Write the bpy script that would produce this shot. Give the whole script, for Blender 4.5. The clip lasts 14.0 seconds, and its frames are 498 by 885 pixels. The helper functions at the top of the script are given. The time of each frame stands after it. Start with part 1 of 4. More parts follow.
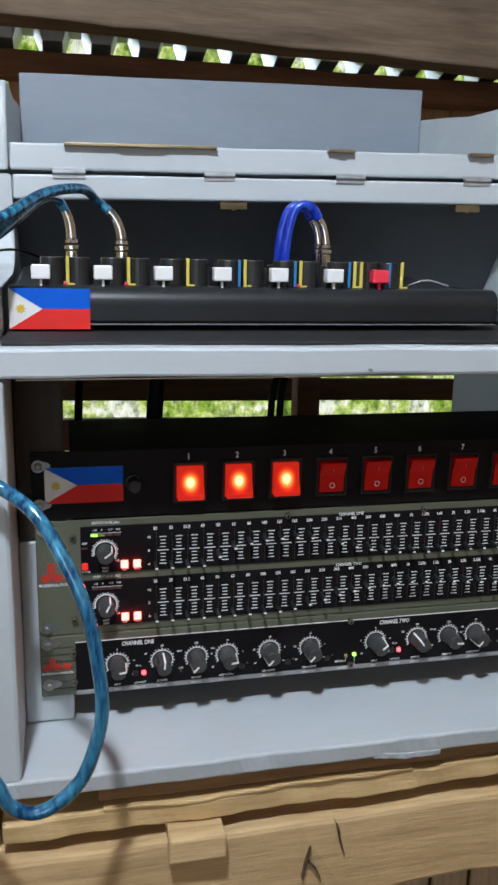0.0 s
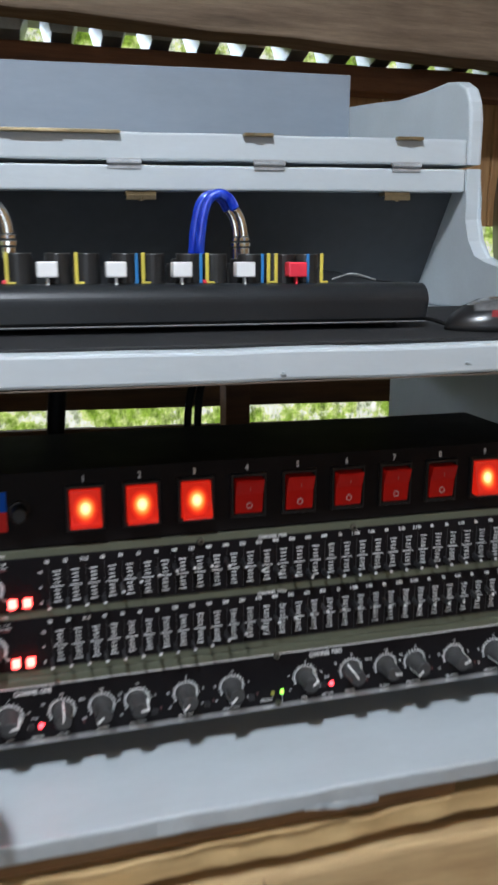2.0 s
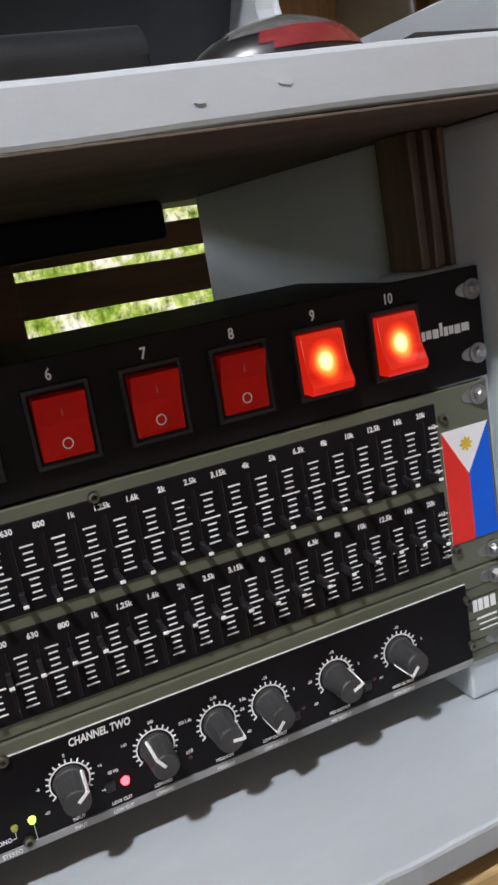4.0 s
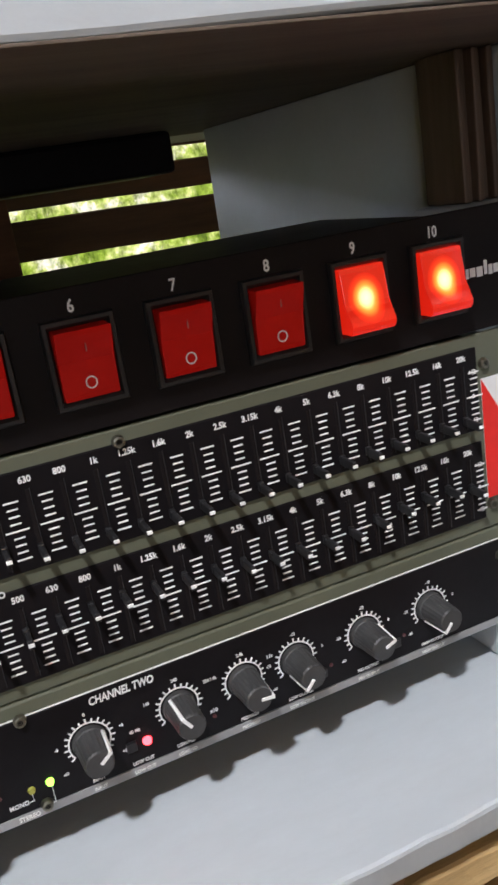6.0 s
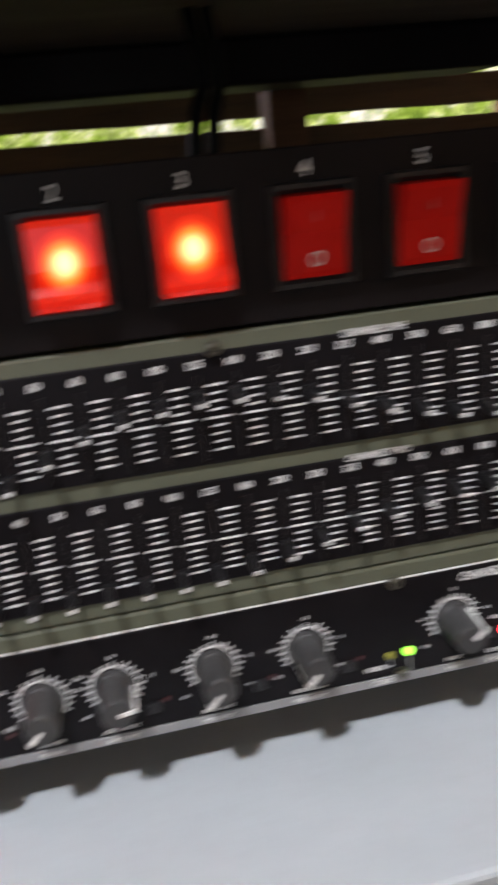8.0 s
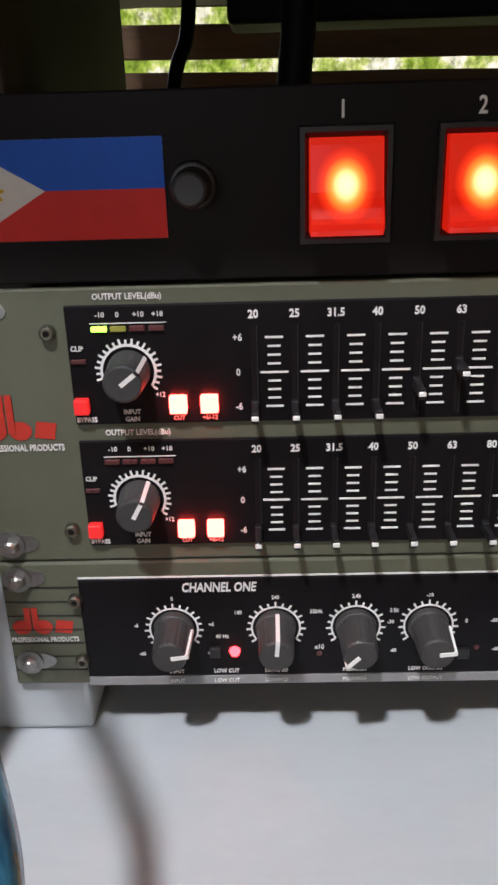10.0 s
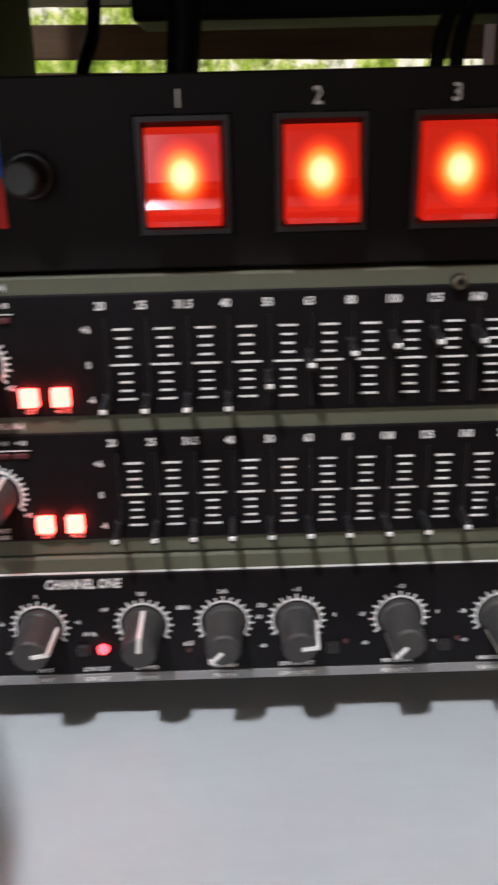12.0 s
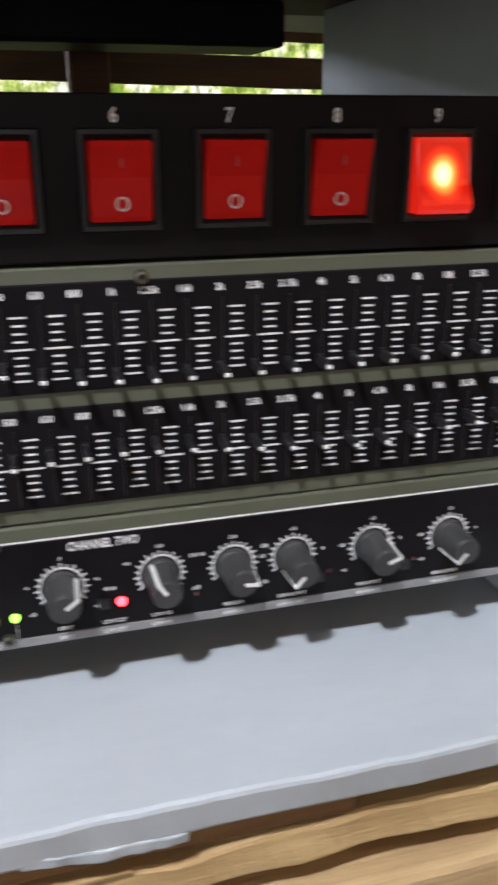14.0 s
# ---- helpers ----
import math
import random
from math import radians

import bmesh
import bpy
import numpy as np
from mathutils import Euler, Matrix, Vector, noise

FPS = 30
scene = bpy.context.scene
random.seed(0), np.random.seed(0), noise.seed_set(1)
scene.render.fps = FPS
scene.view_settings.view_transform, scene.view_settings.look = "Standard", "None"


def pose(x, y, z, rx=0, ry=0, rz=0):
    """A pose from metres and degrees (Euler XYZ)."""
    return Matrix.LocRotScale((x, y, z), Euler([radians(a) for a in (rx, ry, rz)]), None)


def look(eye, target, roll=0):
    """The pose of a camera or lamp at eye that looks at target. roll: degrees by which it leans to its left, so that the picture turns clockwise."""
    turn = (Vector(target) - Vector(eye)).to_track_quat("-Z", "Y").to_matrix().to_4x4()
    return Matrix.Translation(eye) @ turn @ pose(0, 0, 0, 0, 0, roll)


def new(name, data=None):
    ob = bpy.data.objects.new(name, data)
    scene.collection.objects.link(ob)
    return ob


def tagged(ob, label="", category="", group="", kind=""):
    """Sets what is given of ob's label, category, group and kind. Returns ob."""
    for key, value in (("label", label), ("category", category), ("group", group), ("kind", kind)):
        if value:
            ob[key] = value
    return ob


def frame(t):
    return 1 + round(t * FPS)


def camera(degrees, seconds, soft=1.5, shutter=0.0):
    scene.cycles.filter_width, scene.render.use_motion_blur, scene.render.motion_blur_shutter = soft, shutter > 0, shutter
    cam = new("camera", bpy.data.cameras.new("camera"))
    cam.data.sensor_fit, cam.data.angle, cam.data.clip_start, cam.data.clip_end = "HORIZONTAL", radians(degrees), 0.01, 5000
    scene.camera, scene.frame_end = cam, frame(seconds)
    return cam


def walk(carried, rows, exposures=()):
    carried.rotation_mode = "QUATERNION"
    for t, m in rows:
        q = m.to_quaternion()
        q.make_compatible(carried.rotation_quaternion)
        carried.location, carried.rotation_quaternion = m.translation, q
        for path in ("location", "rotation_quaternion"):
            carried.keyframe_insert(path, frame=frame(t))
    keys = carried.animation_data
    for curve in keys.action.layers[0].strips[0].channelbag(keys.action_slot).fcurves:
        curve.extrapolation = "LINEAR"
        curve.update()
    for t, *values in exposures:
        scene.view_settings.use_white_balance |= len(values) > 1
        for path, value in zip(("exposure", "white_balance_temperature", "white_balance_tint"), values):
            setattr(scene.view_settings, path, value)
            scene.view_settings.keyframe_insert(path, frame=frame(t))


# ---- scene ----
cam = camera(33.7, 14.0, 2.7, 0.5)
PATH = [
    (0, (-0.218, -0.576, 1.324), (0.217, 1.323, 0.872), 1.2),
    (0.5, (-0.213, -0.575, 1.323), (0.232, 1.322, 0.872), 1.5),
    (1, (-0.202, -0.571, 1.32), (0.295, 1.307, 0.849), 0.6),
    (1.5, (-0.2, -0.567, 1.321), (0.317, 1.307, 0.851), 0.2),
    (2, (-0.17, -0.514, 1.318), (0.373, 1.358, 0.87), 0.3),
    (2.5, (-0.088, -0.362, 1.268), (0.458, 1.519, 0.864), -1.7),
    (3, (-0.006, -0.32, 1.2355), (0.682, 1.51, 0.812), -7.4),
    (3.5, (0.006, -0.308, 1.219), (0.745, 1.486, 0.733), -10.2),
    (3.8, (0.0, -0.298, 1.223), (0.731, 1.487, 0.695), -9.6),
    (4, (0.008, -0.302, 1.217), (0.693, 1.509, 0.715), -9.9),
    (6.5, (-0.011, -0.269, 1.209), (0.69, 1.497, 0.584), -9.0),
    (7, (-0.019, -0.266, 1.208), (0.659, 1.513, 0.594), -9.2),
    (7.5, (-0.029, -0.259, 1.206), (0.568, 1.544, 0.579), -9.6),
    (7.8, (-0.058, -0.253, 1.194), (0.41, 1.585, 0.565), -8.3),
    (8, (-0.091, -0.242, 1.185), (0.25, 1.609, 0.512), -5.5),
    (8.2, (-0.116, -0.238, 1.186), (0.085, 1.617, 0.469), -4.3),
    (8.5, (-0.1345, -0.2305, 1.1855), (-0.0585, 1.6165, 0.4245), -3.3),
    (11, (-0.153, -0.2305, 1.1765), (-0.23, 1.614, 0.4085), -1.45),
    (11.5, (-0.143, -0.23, 1.175), (-0.239, 1.619, 0.419), -1.2),
    (12, (-0.117, -0.23, 1.176), (-0.099, 1.62, 0.417), -1.4),
    (12.5, (-0.081, -0.237, 1.175), (0.071, 1.614, 0.432), -2.3),
    (13, (-0.049, -0.246, 1.175), (0.238, 1.591, 0.438), -1.5),
    (13.5, (-0.022, -0.256, 1.178), (0.376, 1.561, 0.443), -0.6),
    (14, (0.018, -0.269, 1.176), (0.517, 1.527, 0.449), -0.0),
]
walk(cam, [(t, look(eye, target, roll)) for t, eye, target, roll in PATH], [(0, -0.36, 6200, 9), (2.0, -0.36, 6200, 9), (2.5, -0.1, 6250, 9), (3.0, 0.0, 6700, 15), (4.0, -0.26, 6700, 15), (6.5, -0.04, 6800, 15), (7.5, -0.04, 6800, 15), (8.5, -0.3, 6850, 16), (11.0, -0.2, 6850, 16), (11.7, -0.26, 6850, 16), (12.5, -0.38, 6850, 16), (13.3, -0.12, 6750, 15), (14.0, -0.02, 6500, 15)])

# ---- world, lamp, exposure ----
world = bpy.data.worlds.new("world")
scene.world = world
world.use_nodes = True
wn = world.node_tree
sky = wn.nodes.new("ShaderNodeTexSky")
sky.sky_type, sky.sun_disc, sky.sun_elevation, sky.sun_rotation = "NISHITA", False, radians(50), radians(120)
wn.links.new(sky.outputs[0], wn.nodes["Background"].inputs[0])
wn.nodes["Background"].inputs[1].default_value = 0.1


def lamp(name, kind, where, energy, colour):
    data = bpy.data.lights.new(name, kind)
    data.energy, data.color = energy, colour
    ob = new(name, data)
    ob.matrix_world = where
    return ob


bulb = lamp("ceiling_bulb_light", "POINT", pose(-0.34, -0.69, 2.27), 98.0, (0.87, 0.92, 1.0))
bulb.data.shadow_soft_size = 0.04
# Added fill from the front left; no source is seen there.
day = lamp("added_front_fill", "AREA", look((-0.75, -2.2, 1.4), (0, 0, 1.2)), 9.0, (0.84, 0.92, 1.0))
day.data.shape, day.data.size, day.data.size_y = "RECTANGLE", 0.8, 1.0
garden = lamp("garden_daylight", "AREA", look((-0.9, 1.45, 1.47), (0.2, 0.25, 1.18)), 30.0, (0.74, 0.82, 1.0))
garden.data.shape, garden.data.size, garden.data.size_y = "RECTANGLE", 1.2, 0.2


# ---- materials ----
def base_nodes(name):
    m = bpy.data.materials.new(name)
    m.use_nodes = True
    nt = m.node_tree
    return m, nt, nt.nodes["Principled BSDF"]


def noise_node(nt, scale, detail=5, stretch=(1, 1, 1), rough=0.6):
    co = nt.nodes.new("ShaderNodeTexCoord")
    mp = nt.nodes.new("ShaderNodeMapping")
    mp.inputs["Scale"].default_value = stretch
    nz = nt.nodes.new("ShaderNodeTexNoise")
    nz.inputs["Scale"].default_value, nz.inputs["Detail"].default_value, nz.inputs["Roughness"].default_value = scale, detail, rough
    nt.links.new(co.outputs["Object"], mp.inputs[0])
    nt.links.new(mp.outputs[0], nz.inputs["Vector"])
    return nz


def ramp_node(nt, source, stops):
    r = nt.nodes.new("ShaderNodeValToRGB")
    while len(r.color_ramp.elements) < len(stops):
        r.color_ramp.elements.new(0.5)
    for e, (p, c) in zip(r.color_ramp.elements, stops):
        e.position, e.color = p, (*c, 1)
    nt.links.new(source, r.inputs[0])
    return r


def mix_node(nt, fac, a, b, mode="MIX"):
    mx = nt.nodes.new("ShaderNodeMix")
    mx.data_type, mx.blend_type = "RGBA", mode
    if isinstance(fac, float):
        mx.inputs[0].default_value = fac
    else:
        nt.links.new(fac, mx.inputs[0])
    nt.links.new(a, mx.inputs[6])
    nt.links.new(b, mx.inputs[7])
    return mx


def bump_to(nt, bsdf, source, strength, distance=0.001):
    b = nt.nodes.new("ShaderNodeBump")
    b.inputs["Strength"].default_value, b.inputs["Distance"].default_value = strength, distance
    nt.links.new(source, b.inputs["Height"])
    nt.links.new(b.outputs[0], bsdf.inputs["Normal"])


def surface(name, colour, rough=0.5, metal=0.0, vary=0.15, big=8, fine=160, bump=0.1, stretch=(1, 1, 1), spread=0.12, coat=0.0, spec=0.5):
    """A material with soft stains, fine grain, uneven gloss and a little relief."""
    m, nt, b = base_nodes(name)
    n1, n2 = noise_node(nt, big, 5, stretch), noise_node(nt, fine, 4, stretch)
    lo, hi = [c * (1 - vary) for c in colour], [min(1, c * (1 + vary)) for c in colour]
    r1 = ramp_node(nt, n1.outputs[0], [(0.3, lo), (0.7, hi)])
    r2 = ramp_node(nt, n2.outputs[0], [(0.3, (1 - vary * 0.7,) * 3), (0.7, (1, 1, 1))])
    mx = mix_node(nt, 1.0, r1.outputs[0], r2.outputs[0], "MULTIPLY")
    nt.links.new(mx.outputs[2], b.inputs["Base Color"])
    rr = nt.nodes.new("ShaderNodeMapRange")
    rr.inputs["To Min"].default_value, rr.inputs["To Max"].default_value = max(0.03, rough - spread), min(1, rough + spread)
    nt.links.new(n1.outputs[0], rr.inputs[0])
    nt.links.new(rr.outputs[0], b.inputs["Roughness"])
    b.inputs["Metallic"].default_value = metal
    b.inputs["Coat Weight"].default_value = coat
    b.inputs["Specular IOR Level"].default_value = spec
    if bump:
        bump_to(nt, b, n2.outputs[0], bump)
    return m


def wood(name, dark, light, axis="x", rough=0.75, scale=1.0, coat=0.0):
    """Sawn timber: long grain, knots, saw marks."""
    m, nt, b = base_nodes(name)
    st = {"x": (2.2, 26, 26), "z": (26, 26, 2.2), "y": (26, 2.2, 26)}[axis]
    g = noise_node(nt, 2.2 * scale, 8, st, 0.7)
    f = noise_node(nt, 11 * scale, 5, st, 0.7)
    k = noise_node(nt, 6 * scale, 3)
    r1 = ramp_node(nt, g.outputs[0], [(0.28, dark), (0.45, [(a + c) / 2 for a, c in zip(dark, light)]), (0.68, light)])
    r2 = ramp_node(nt, f.outputs[0], [(0.3, (0.62, 0.58, 0.54)), (0.6, (1, 1, 1))])
    r3 = ramp_node(nt, k.outputs[0], [(0.25, (0.55, 0.5, 0.46)), (0.45, (1, 1, 1))])
    m1 = mix_node(nt, 0.45, r1.outputs[0], r2.outputs[0], "MULTIPLY")
    m2 = mix_node(nt, 0.5, m1.outputs[2], r3.outputs[0], "MULTIPLY")
    nt.links.new(m2.outputs[2], b.inputs["Base Color"])
    b.inputs["Roughness"].default_value = rough
    bump_to(nt, b, f.outputs[0], 0.5, 0.0015)
    return m


def glow(name, colour, strength, base=(0.3, 0.02, 0.02)):
    m, nt, b = base_nodes(name)
    b.inputs["Base Color"].default_value = (*base, 1)
    b.inputs["Roughness"].default_value = 0.25
    b.inputs["Emission Color"].default_value = (*colour, 1)
    b.inputs["Emission Strength"].default_value = strength
    return m


def lit_rocker_material():
    """Translucent red plastic with a neon lamp glowing behind its middle."""
    m, nt, b = base_nodes("lit_red_plastic")
    co = nt.nodes.new("ShaderNodeTexCoord")
    mp = nt.nodes.new("ShaderNodeMapping")
    mp.inputs["Location"].default_value = (0.02, 0, -0.05)
    mp.inputs["Scale"].default_value = (125, 0, 105)
    nt.links.new(co.outputs["Object"], mp.inputs[0])
    gr = nt.nodes.new("ShaderNodeTexGradient")
    gr.gradient_type = "SPHERICAL"
    nt.links.new(mp.outputs[0], gr.inputs[0])
    col = ramp_node(nt, gr.outputs[0], [(0.0, (1.0, 0.022, 0.008)), (0.25, (1.0, 0.05, 0.01)), (0.5, (1.0, 0.28, 0.04)), (0.75, (1.0, 0.7, 0.3))])
    st = nt.nodes.new("ShaderNodeMapRange")
    st.inputs["To Min"].default_value, st.inputs["To Max"].default_value = 0.62, 3.0
    nt.links.new(gr.outputs[0], st.inputs[0])
    nt.links.new(col.outputs[0], b.inputs["Emission Color"])
    nt.links.new(st.outputs[0], b.inputs["Emission Strength"])
    b.inputs["Base Color"].default_value = (0.3, 0.008, 0.004, 1)
    b.inputs["Roughness"].default_value = 0.13
    b.inputs["Specular IOR Level"].default_value = 0.8
    return m


def cable_material(name, deep, bright):
    """Clear coloured sleeve over twisted bright strands."""
    m, nt, b = base_nodes(name)
    n = noise_node(nt, 170, 3, (1, 1, 0.2))
    r = ramp_node(nt, n.outputs[0], [(0.35, deep), (0.56, [0.5 * (a + c) for a, c in zip(deep, bright)]), (0.75, bright)])
    nt.links.new(r.outputs[0], b.inputs["Base Color"])
    b.inputs["Roughness"].default_value = 0.12
    b.inputs["Coat Weight"].default_value = 1.0
    b.inputs["Coat Roughness"].default_value = 0.16
    b.inputs["Metallic"].default_value = 0.25
    bump_to(nt, b, n.outputs[0], 0.5, 0.002)
    return m


# Flat backdrop: the garden's sunlight and white sky patches are painted in as emission.
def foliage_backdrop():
    m, nt, b = base_nodes("glowing_greenery")
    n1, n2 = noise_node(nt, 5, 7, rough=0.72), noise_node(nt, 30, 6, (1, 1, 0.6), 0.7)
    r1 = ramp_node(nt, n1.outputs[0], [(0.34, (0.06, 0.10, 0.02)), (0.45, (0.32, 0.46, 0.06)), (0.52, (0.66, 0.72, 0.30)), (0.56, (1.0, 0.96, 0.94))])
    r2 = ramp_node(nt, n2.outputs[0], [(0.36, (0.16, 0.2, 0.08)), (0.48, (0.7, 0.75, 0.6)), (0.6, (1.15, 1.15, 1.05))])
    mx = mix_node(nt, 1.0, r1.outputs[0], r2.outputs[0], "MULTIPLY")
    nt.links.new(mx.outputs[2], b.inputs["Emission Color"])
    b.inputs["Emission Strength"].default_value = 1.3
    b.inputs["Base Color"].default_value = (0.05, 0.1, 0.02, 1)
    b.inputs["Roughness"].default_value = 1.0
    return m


GREY = surface("grey_paint_on_wood", (0.49, 0.538, 0.562), 0.5, 0, 0.05, 7, 90, 0.12, (1, 3, 3), 0.1)
CHARCOAL = surface("charcoal_grey", (0.05, 0.055, 0.062), 0.6, 0, 0.2, 6, 80, 0.2)
# Bare brown, darkened by a quarter for the shade under the shelf.
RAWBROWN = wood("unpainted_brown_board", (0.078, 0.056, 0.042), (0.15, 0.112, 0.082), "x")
DARKBROWN = wood("dark_brown_wood", (0.018, 0.012, 0.009), (0.045, 0.03, 0.022), "z", 0.7)
ORANGEWOOD = wood("orange_tan_boards", (0.27, 0.135, 0.05), (0.5, 0.29, 0.125), "z")
ENAMEL = surface("brown_grey_enamel", (0.085, 0.072, 0.055), 0.45, 0, 0.12, 8, 120, 0.03)
OLIVE = surface("olive_metal_panel", (0.116, 0.124, 0.085), 0.45, 0.1, 0.08, 20, 400, 0.05)
BLACKPANEL = surface("black_panel_paint", (0.009, 0.0078, 0.0088), 0.36, 0, 0.2, 25, 300, 0.03, spec=0.12)
SWITCHBLACK = surface("black_powder_coat", (0.0118, 0.0096, 0.0098), 0.5, 0, 0.2, 20, 500, 0.04, spec=0.1)
MIXBLACK = surface("black_rubbery_plastic", (0.015, 0.0165, 0.0185), 0.36, 0, 0.15, 10, 300, 0.06, spec=0.35)
SLOTMETAL = surface("dull_slot_edge", (0.035, 0.035, 0.037), 0.35, 0.3, 0.3, 60, 500, 0)
KNOB = surface("dark_grey_knob_rubber", (0.047, 0.047, 0.047), 0.5, 0, 0.15, 60, 500, 0.1)
BEZEL = surface("black_plastic_bezel", (0.014, 0.014, 0.015), 0.4, 0, 0.15, 60, 500, 0.05)
SWBEZEL = surface("black_switch_bezel", (0.019, 0.0185, 0.0185), 0.42, 0, 0.15, 60, 500, 0.05, spec=0.4)
FAINT = surface("worn_white_mark", (0.5, 0.16, 0.14), 0.5, 0, 0.1, 60, 500, 0)
PRINT = surface("white_print", (0.86, 0.86, 0.84), 0.5, 0, 0.05, 60, 500, 0)
GREYPRINT = surface("grey_strip_paint", (0.30, 0.30, 0.30), 0.4, 0.2, 0.12, 40, 400, 0.05)
REDPRINT = surface("red_print", (0.55, 0.035, 0.02), 0.5, 0, 0.08, 60, 500, 0)
STEEL = surface("zinc_plated_steel", (0.42, 0.42, 0.41), 0.4, 1, 0.2, 80, 600, 0.1)
PAINTEDSTEEL = surface("paint_smeared_steel", (0.44, 0.46, 0.48), 0.4, 0.4, 0.2, 90, 600, 0.2)
DARKSTEEL = surface("dark_steel_screw", (0.2, 0.19, 0.15), 0.35, 0.9, 0.2, 80, 600, 0.1)
CHROME = surface("bright_nickel", (0.75, 0.74, 0.72), 0.14, 1, 0.08, 60, 500, 0, spread=0.05)
BRASS = surface("worn_brass", (0.36, 0.28, 0.16), 0.42, 0.8, 0.3, 40, 300, 0.2)
REDOFF = surface("red_translucent_plastic", (0.6, 0.009, 0.005), 0.42, 0, 0.06, 50, 500, 0, spec=0.22)
WHITECAP = surface("white_plastic", (0.8, 0.8, 0.79), 0.35, 0, 0.04, 50, 500, 0)
REDCAP = surface("pink_red_plastic", (0.75, 0.04, 0.07), 0.35, 0, 0.06, 50, 500, 0)
YELLOW = surface("yellow_plastic", (0.62, 0.52, 0.08), 0.4, 0, 0.06, 50, 500, 0)
BLUECAP = surface("blue_plastic", (0.03, 0.2, 0.48), 0.4, 0, 0.06, 50, 500, 0)
FLAGWHITE = surface("sticker_white", (0.8, 0.8, 0.78), 0.4, 0, 0.05, 30, 300, 0, spec=0.15)
FLAGBLUE = surface("sticker_blue", (0.008, 0.11, 0.62), 0.4, 0, 0.08, 30, 300, 0, spec=0.15)
FLAGRED = surface("sticker_red", (0.74, 0.035, 0.028), 0.4, 0, 0.08, 30, 300, 0, spec=0.15)
FLAGSUN = surface("sticker_yellow", (0.72, 0.5, 0.05), 0.4, 0, 0.08, 30, 300, 0, spec=0.15)
MOUSEBODY = surface("mouse_black_plastic", (0.012, 0.012, 0.013), 0.3, 0, 0.1, 40, 400, 0.02, coat=0.4)
MOUSERED = surface("mouse_red_plastic", (0.22, 0.025, 0.028), 0.2, 0, 0.2, 60, 400, 0, coat=0.6)
MOUSESILVER = surface("mouse_silver_plastic", (0.17, 0.17, 0.17), 0.22, 0.3, 0.2, 50, 400, 0, coat=0.6)
RUBBERMAT = surface("black_rubber_mat", (0.01, 0.01, 0.011), 0.7, 0, 0.2, 30, 500, 0.3)
CABLEBLACK = surface("black_cable_sleeve", (0.004, 0.004, 0.004), 0.6, 0, 0.1, 40, 400, 0, spec=0.12)
CABLETEAL = cable_material("clear_teal_cable", (0.0, 0.045, 0.14), (0.09, 0.42, 0.64))
CABLEBLUE = cable_material("clear_blue_cable", (0.0, 0.02, 0.42), (0.03, 0.10, 0.75))
LITROCKER = lit_rocker_material()
LEDRED = glow("red_led", (1.0, 0.03, 0.04), 14.0)
SENSOR = glow("sensor_glow", (1.0, 0.03, 0.05), 5.0)
BTNLIT = glow("lit_red_button", (1.0, 0.05, 0.04), 26.0)
BTNDIM = glow("dim_red_button", (1.0, 0.03, 0.03), 0.8)
LEDGREEN = glow("green_led", (0.35, 1.0, 0.08), 4.0, (0.1, 0.3, 0.05))
LEDYELLOW = glow("yellow_led", (0.5, 0.5, 0.05), 0.22, (0.2, 0.2, 0.05))
LEDOFF = surface("unlit_led", (0.10, 0.03, 0.03), 0.3, 0, 0.1, 60, 500, 0)
PALEWOOD = wood("pale_sawn_timber", (0.42, 0.275, 0.125), (0.66, 0.475, 0.245), "x")
CRACKWOOD = surface("dark_split_wood", (0.09, 0.05, 0.025), 0.9, 0, 0.2, 30, 300, 0.1)
LATHWOOD = wood("yellow_lath_wood", (0.46, 0.30, 0.13), (0.72, 0.52, 0.25), "x", 0.6)
BROWNWOOD = wood("brown_plank", (0.16, 0.085, 0.035), (0.34, 0.19, 0.08), "x")
BEAMWOOD = wood("weathered_beam", (0.075, 0.05, 0.03), (0.2, 0.145, 0.095), "x", 0.85)
REDWOOD = wood("reddish_beam", (0.08, 0.032, 0.014), (0.2, 0.085, 0.036), "x", 0.8)
SLATWOOD = wood("dark_slat", (0.035, 0.019, 0.009), (0.1, 0.055, 0.025), "x")
SIDING = wood("pale_siding", (0.26, 0.18, 0.10), (0.48, 0.36, 0.22), "z")
PLANKWALL = wood("tan_plank_wall", (0.22, 0.13, 0.06), (0.46, 0.29, 0.14), "z")
STRIPWOOD = wood("dark_striped_wood", (0.03, 0.018, 0.01), (0.16, 0.10, 0.065), "z", 0.6)
TIN = surface("galvanised_roof_sheet", (0.42, 0.44, 0.43), 0.45, 0.7, 0.2, 12, 120, 0.1)
EARTH = surface("packed_earth", (0.16, 0.12, 0.085), 0.9, 0, 0.2, 3, 40, 0.5)
# Lid board's blue-grey, darkened in colour for the shade that falls on it.
LIDGREY = surface("shaded_blue_grey", (0.215, 0.255, 0.30), 0.55, 0, 0.07, 4, 50, 0.12, (1, 3, 3))
POTSTEEL = surface("polished_pot_steel", (0.82, 0.82, 0.81), 0.2, 0.95, 0.06, 20, 300, 0, (1, 1, 8), 0.04)
LEAVES = foliage_backdrop()


# ---- building helpers ----
WHERE = {}


def thing(name, at, label, category, group="", kind=""):
    ob = new(name)
    ob.empty_display_size = 0.02
    ob.location = at
    WHERE[ob] = Vector(at)
    return tagged(ob, label, category, group, kind)


def attach(ob, parent, at=(0, 0, 0)):
    ob.location = at
    WHERE[ob] = Vector(at)
    if parent:
        ob.parent = parent
        ob.matrix_parent_inverse = Matrix.Translation(-WHERE[parent])
    return ob


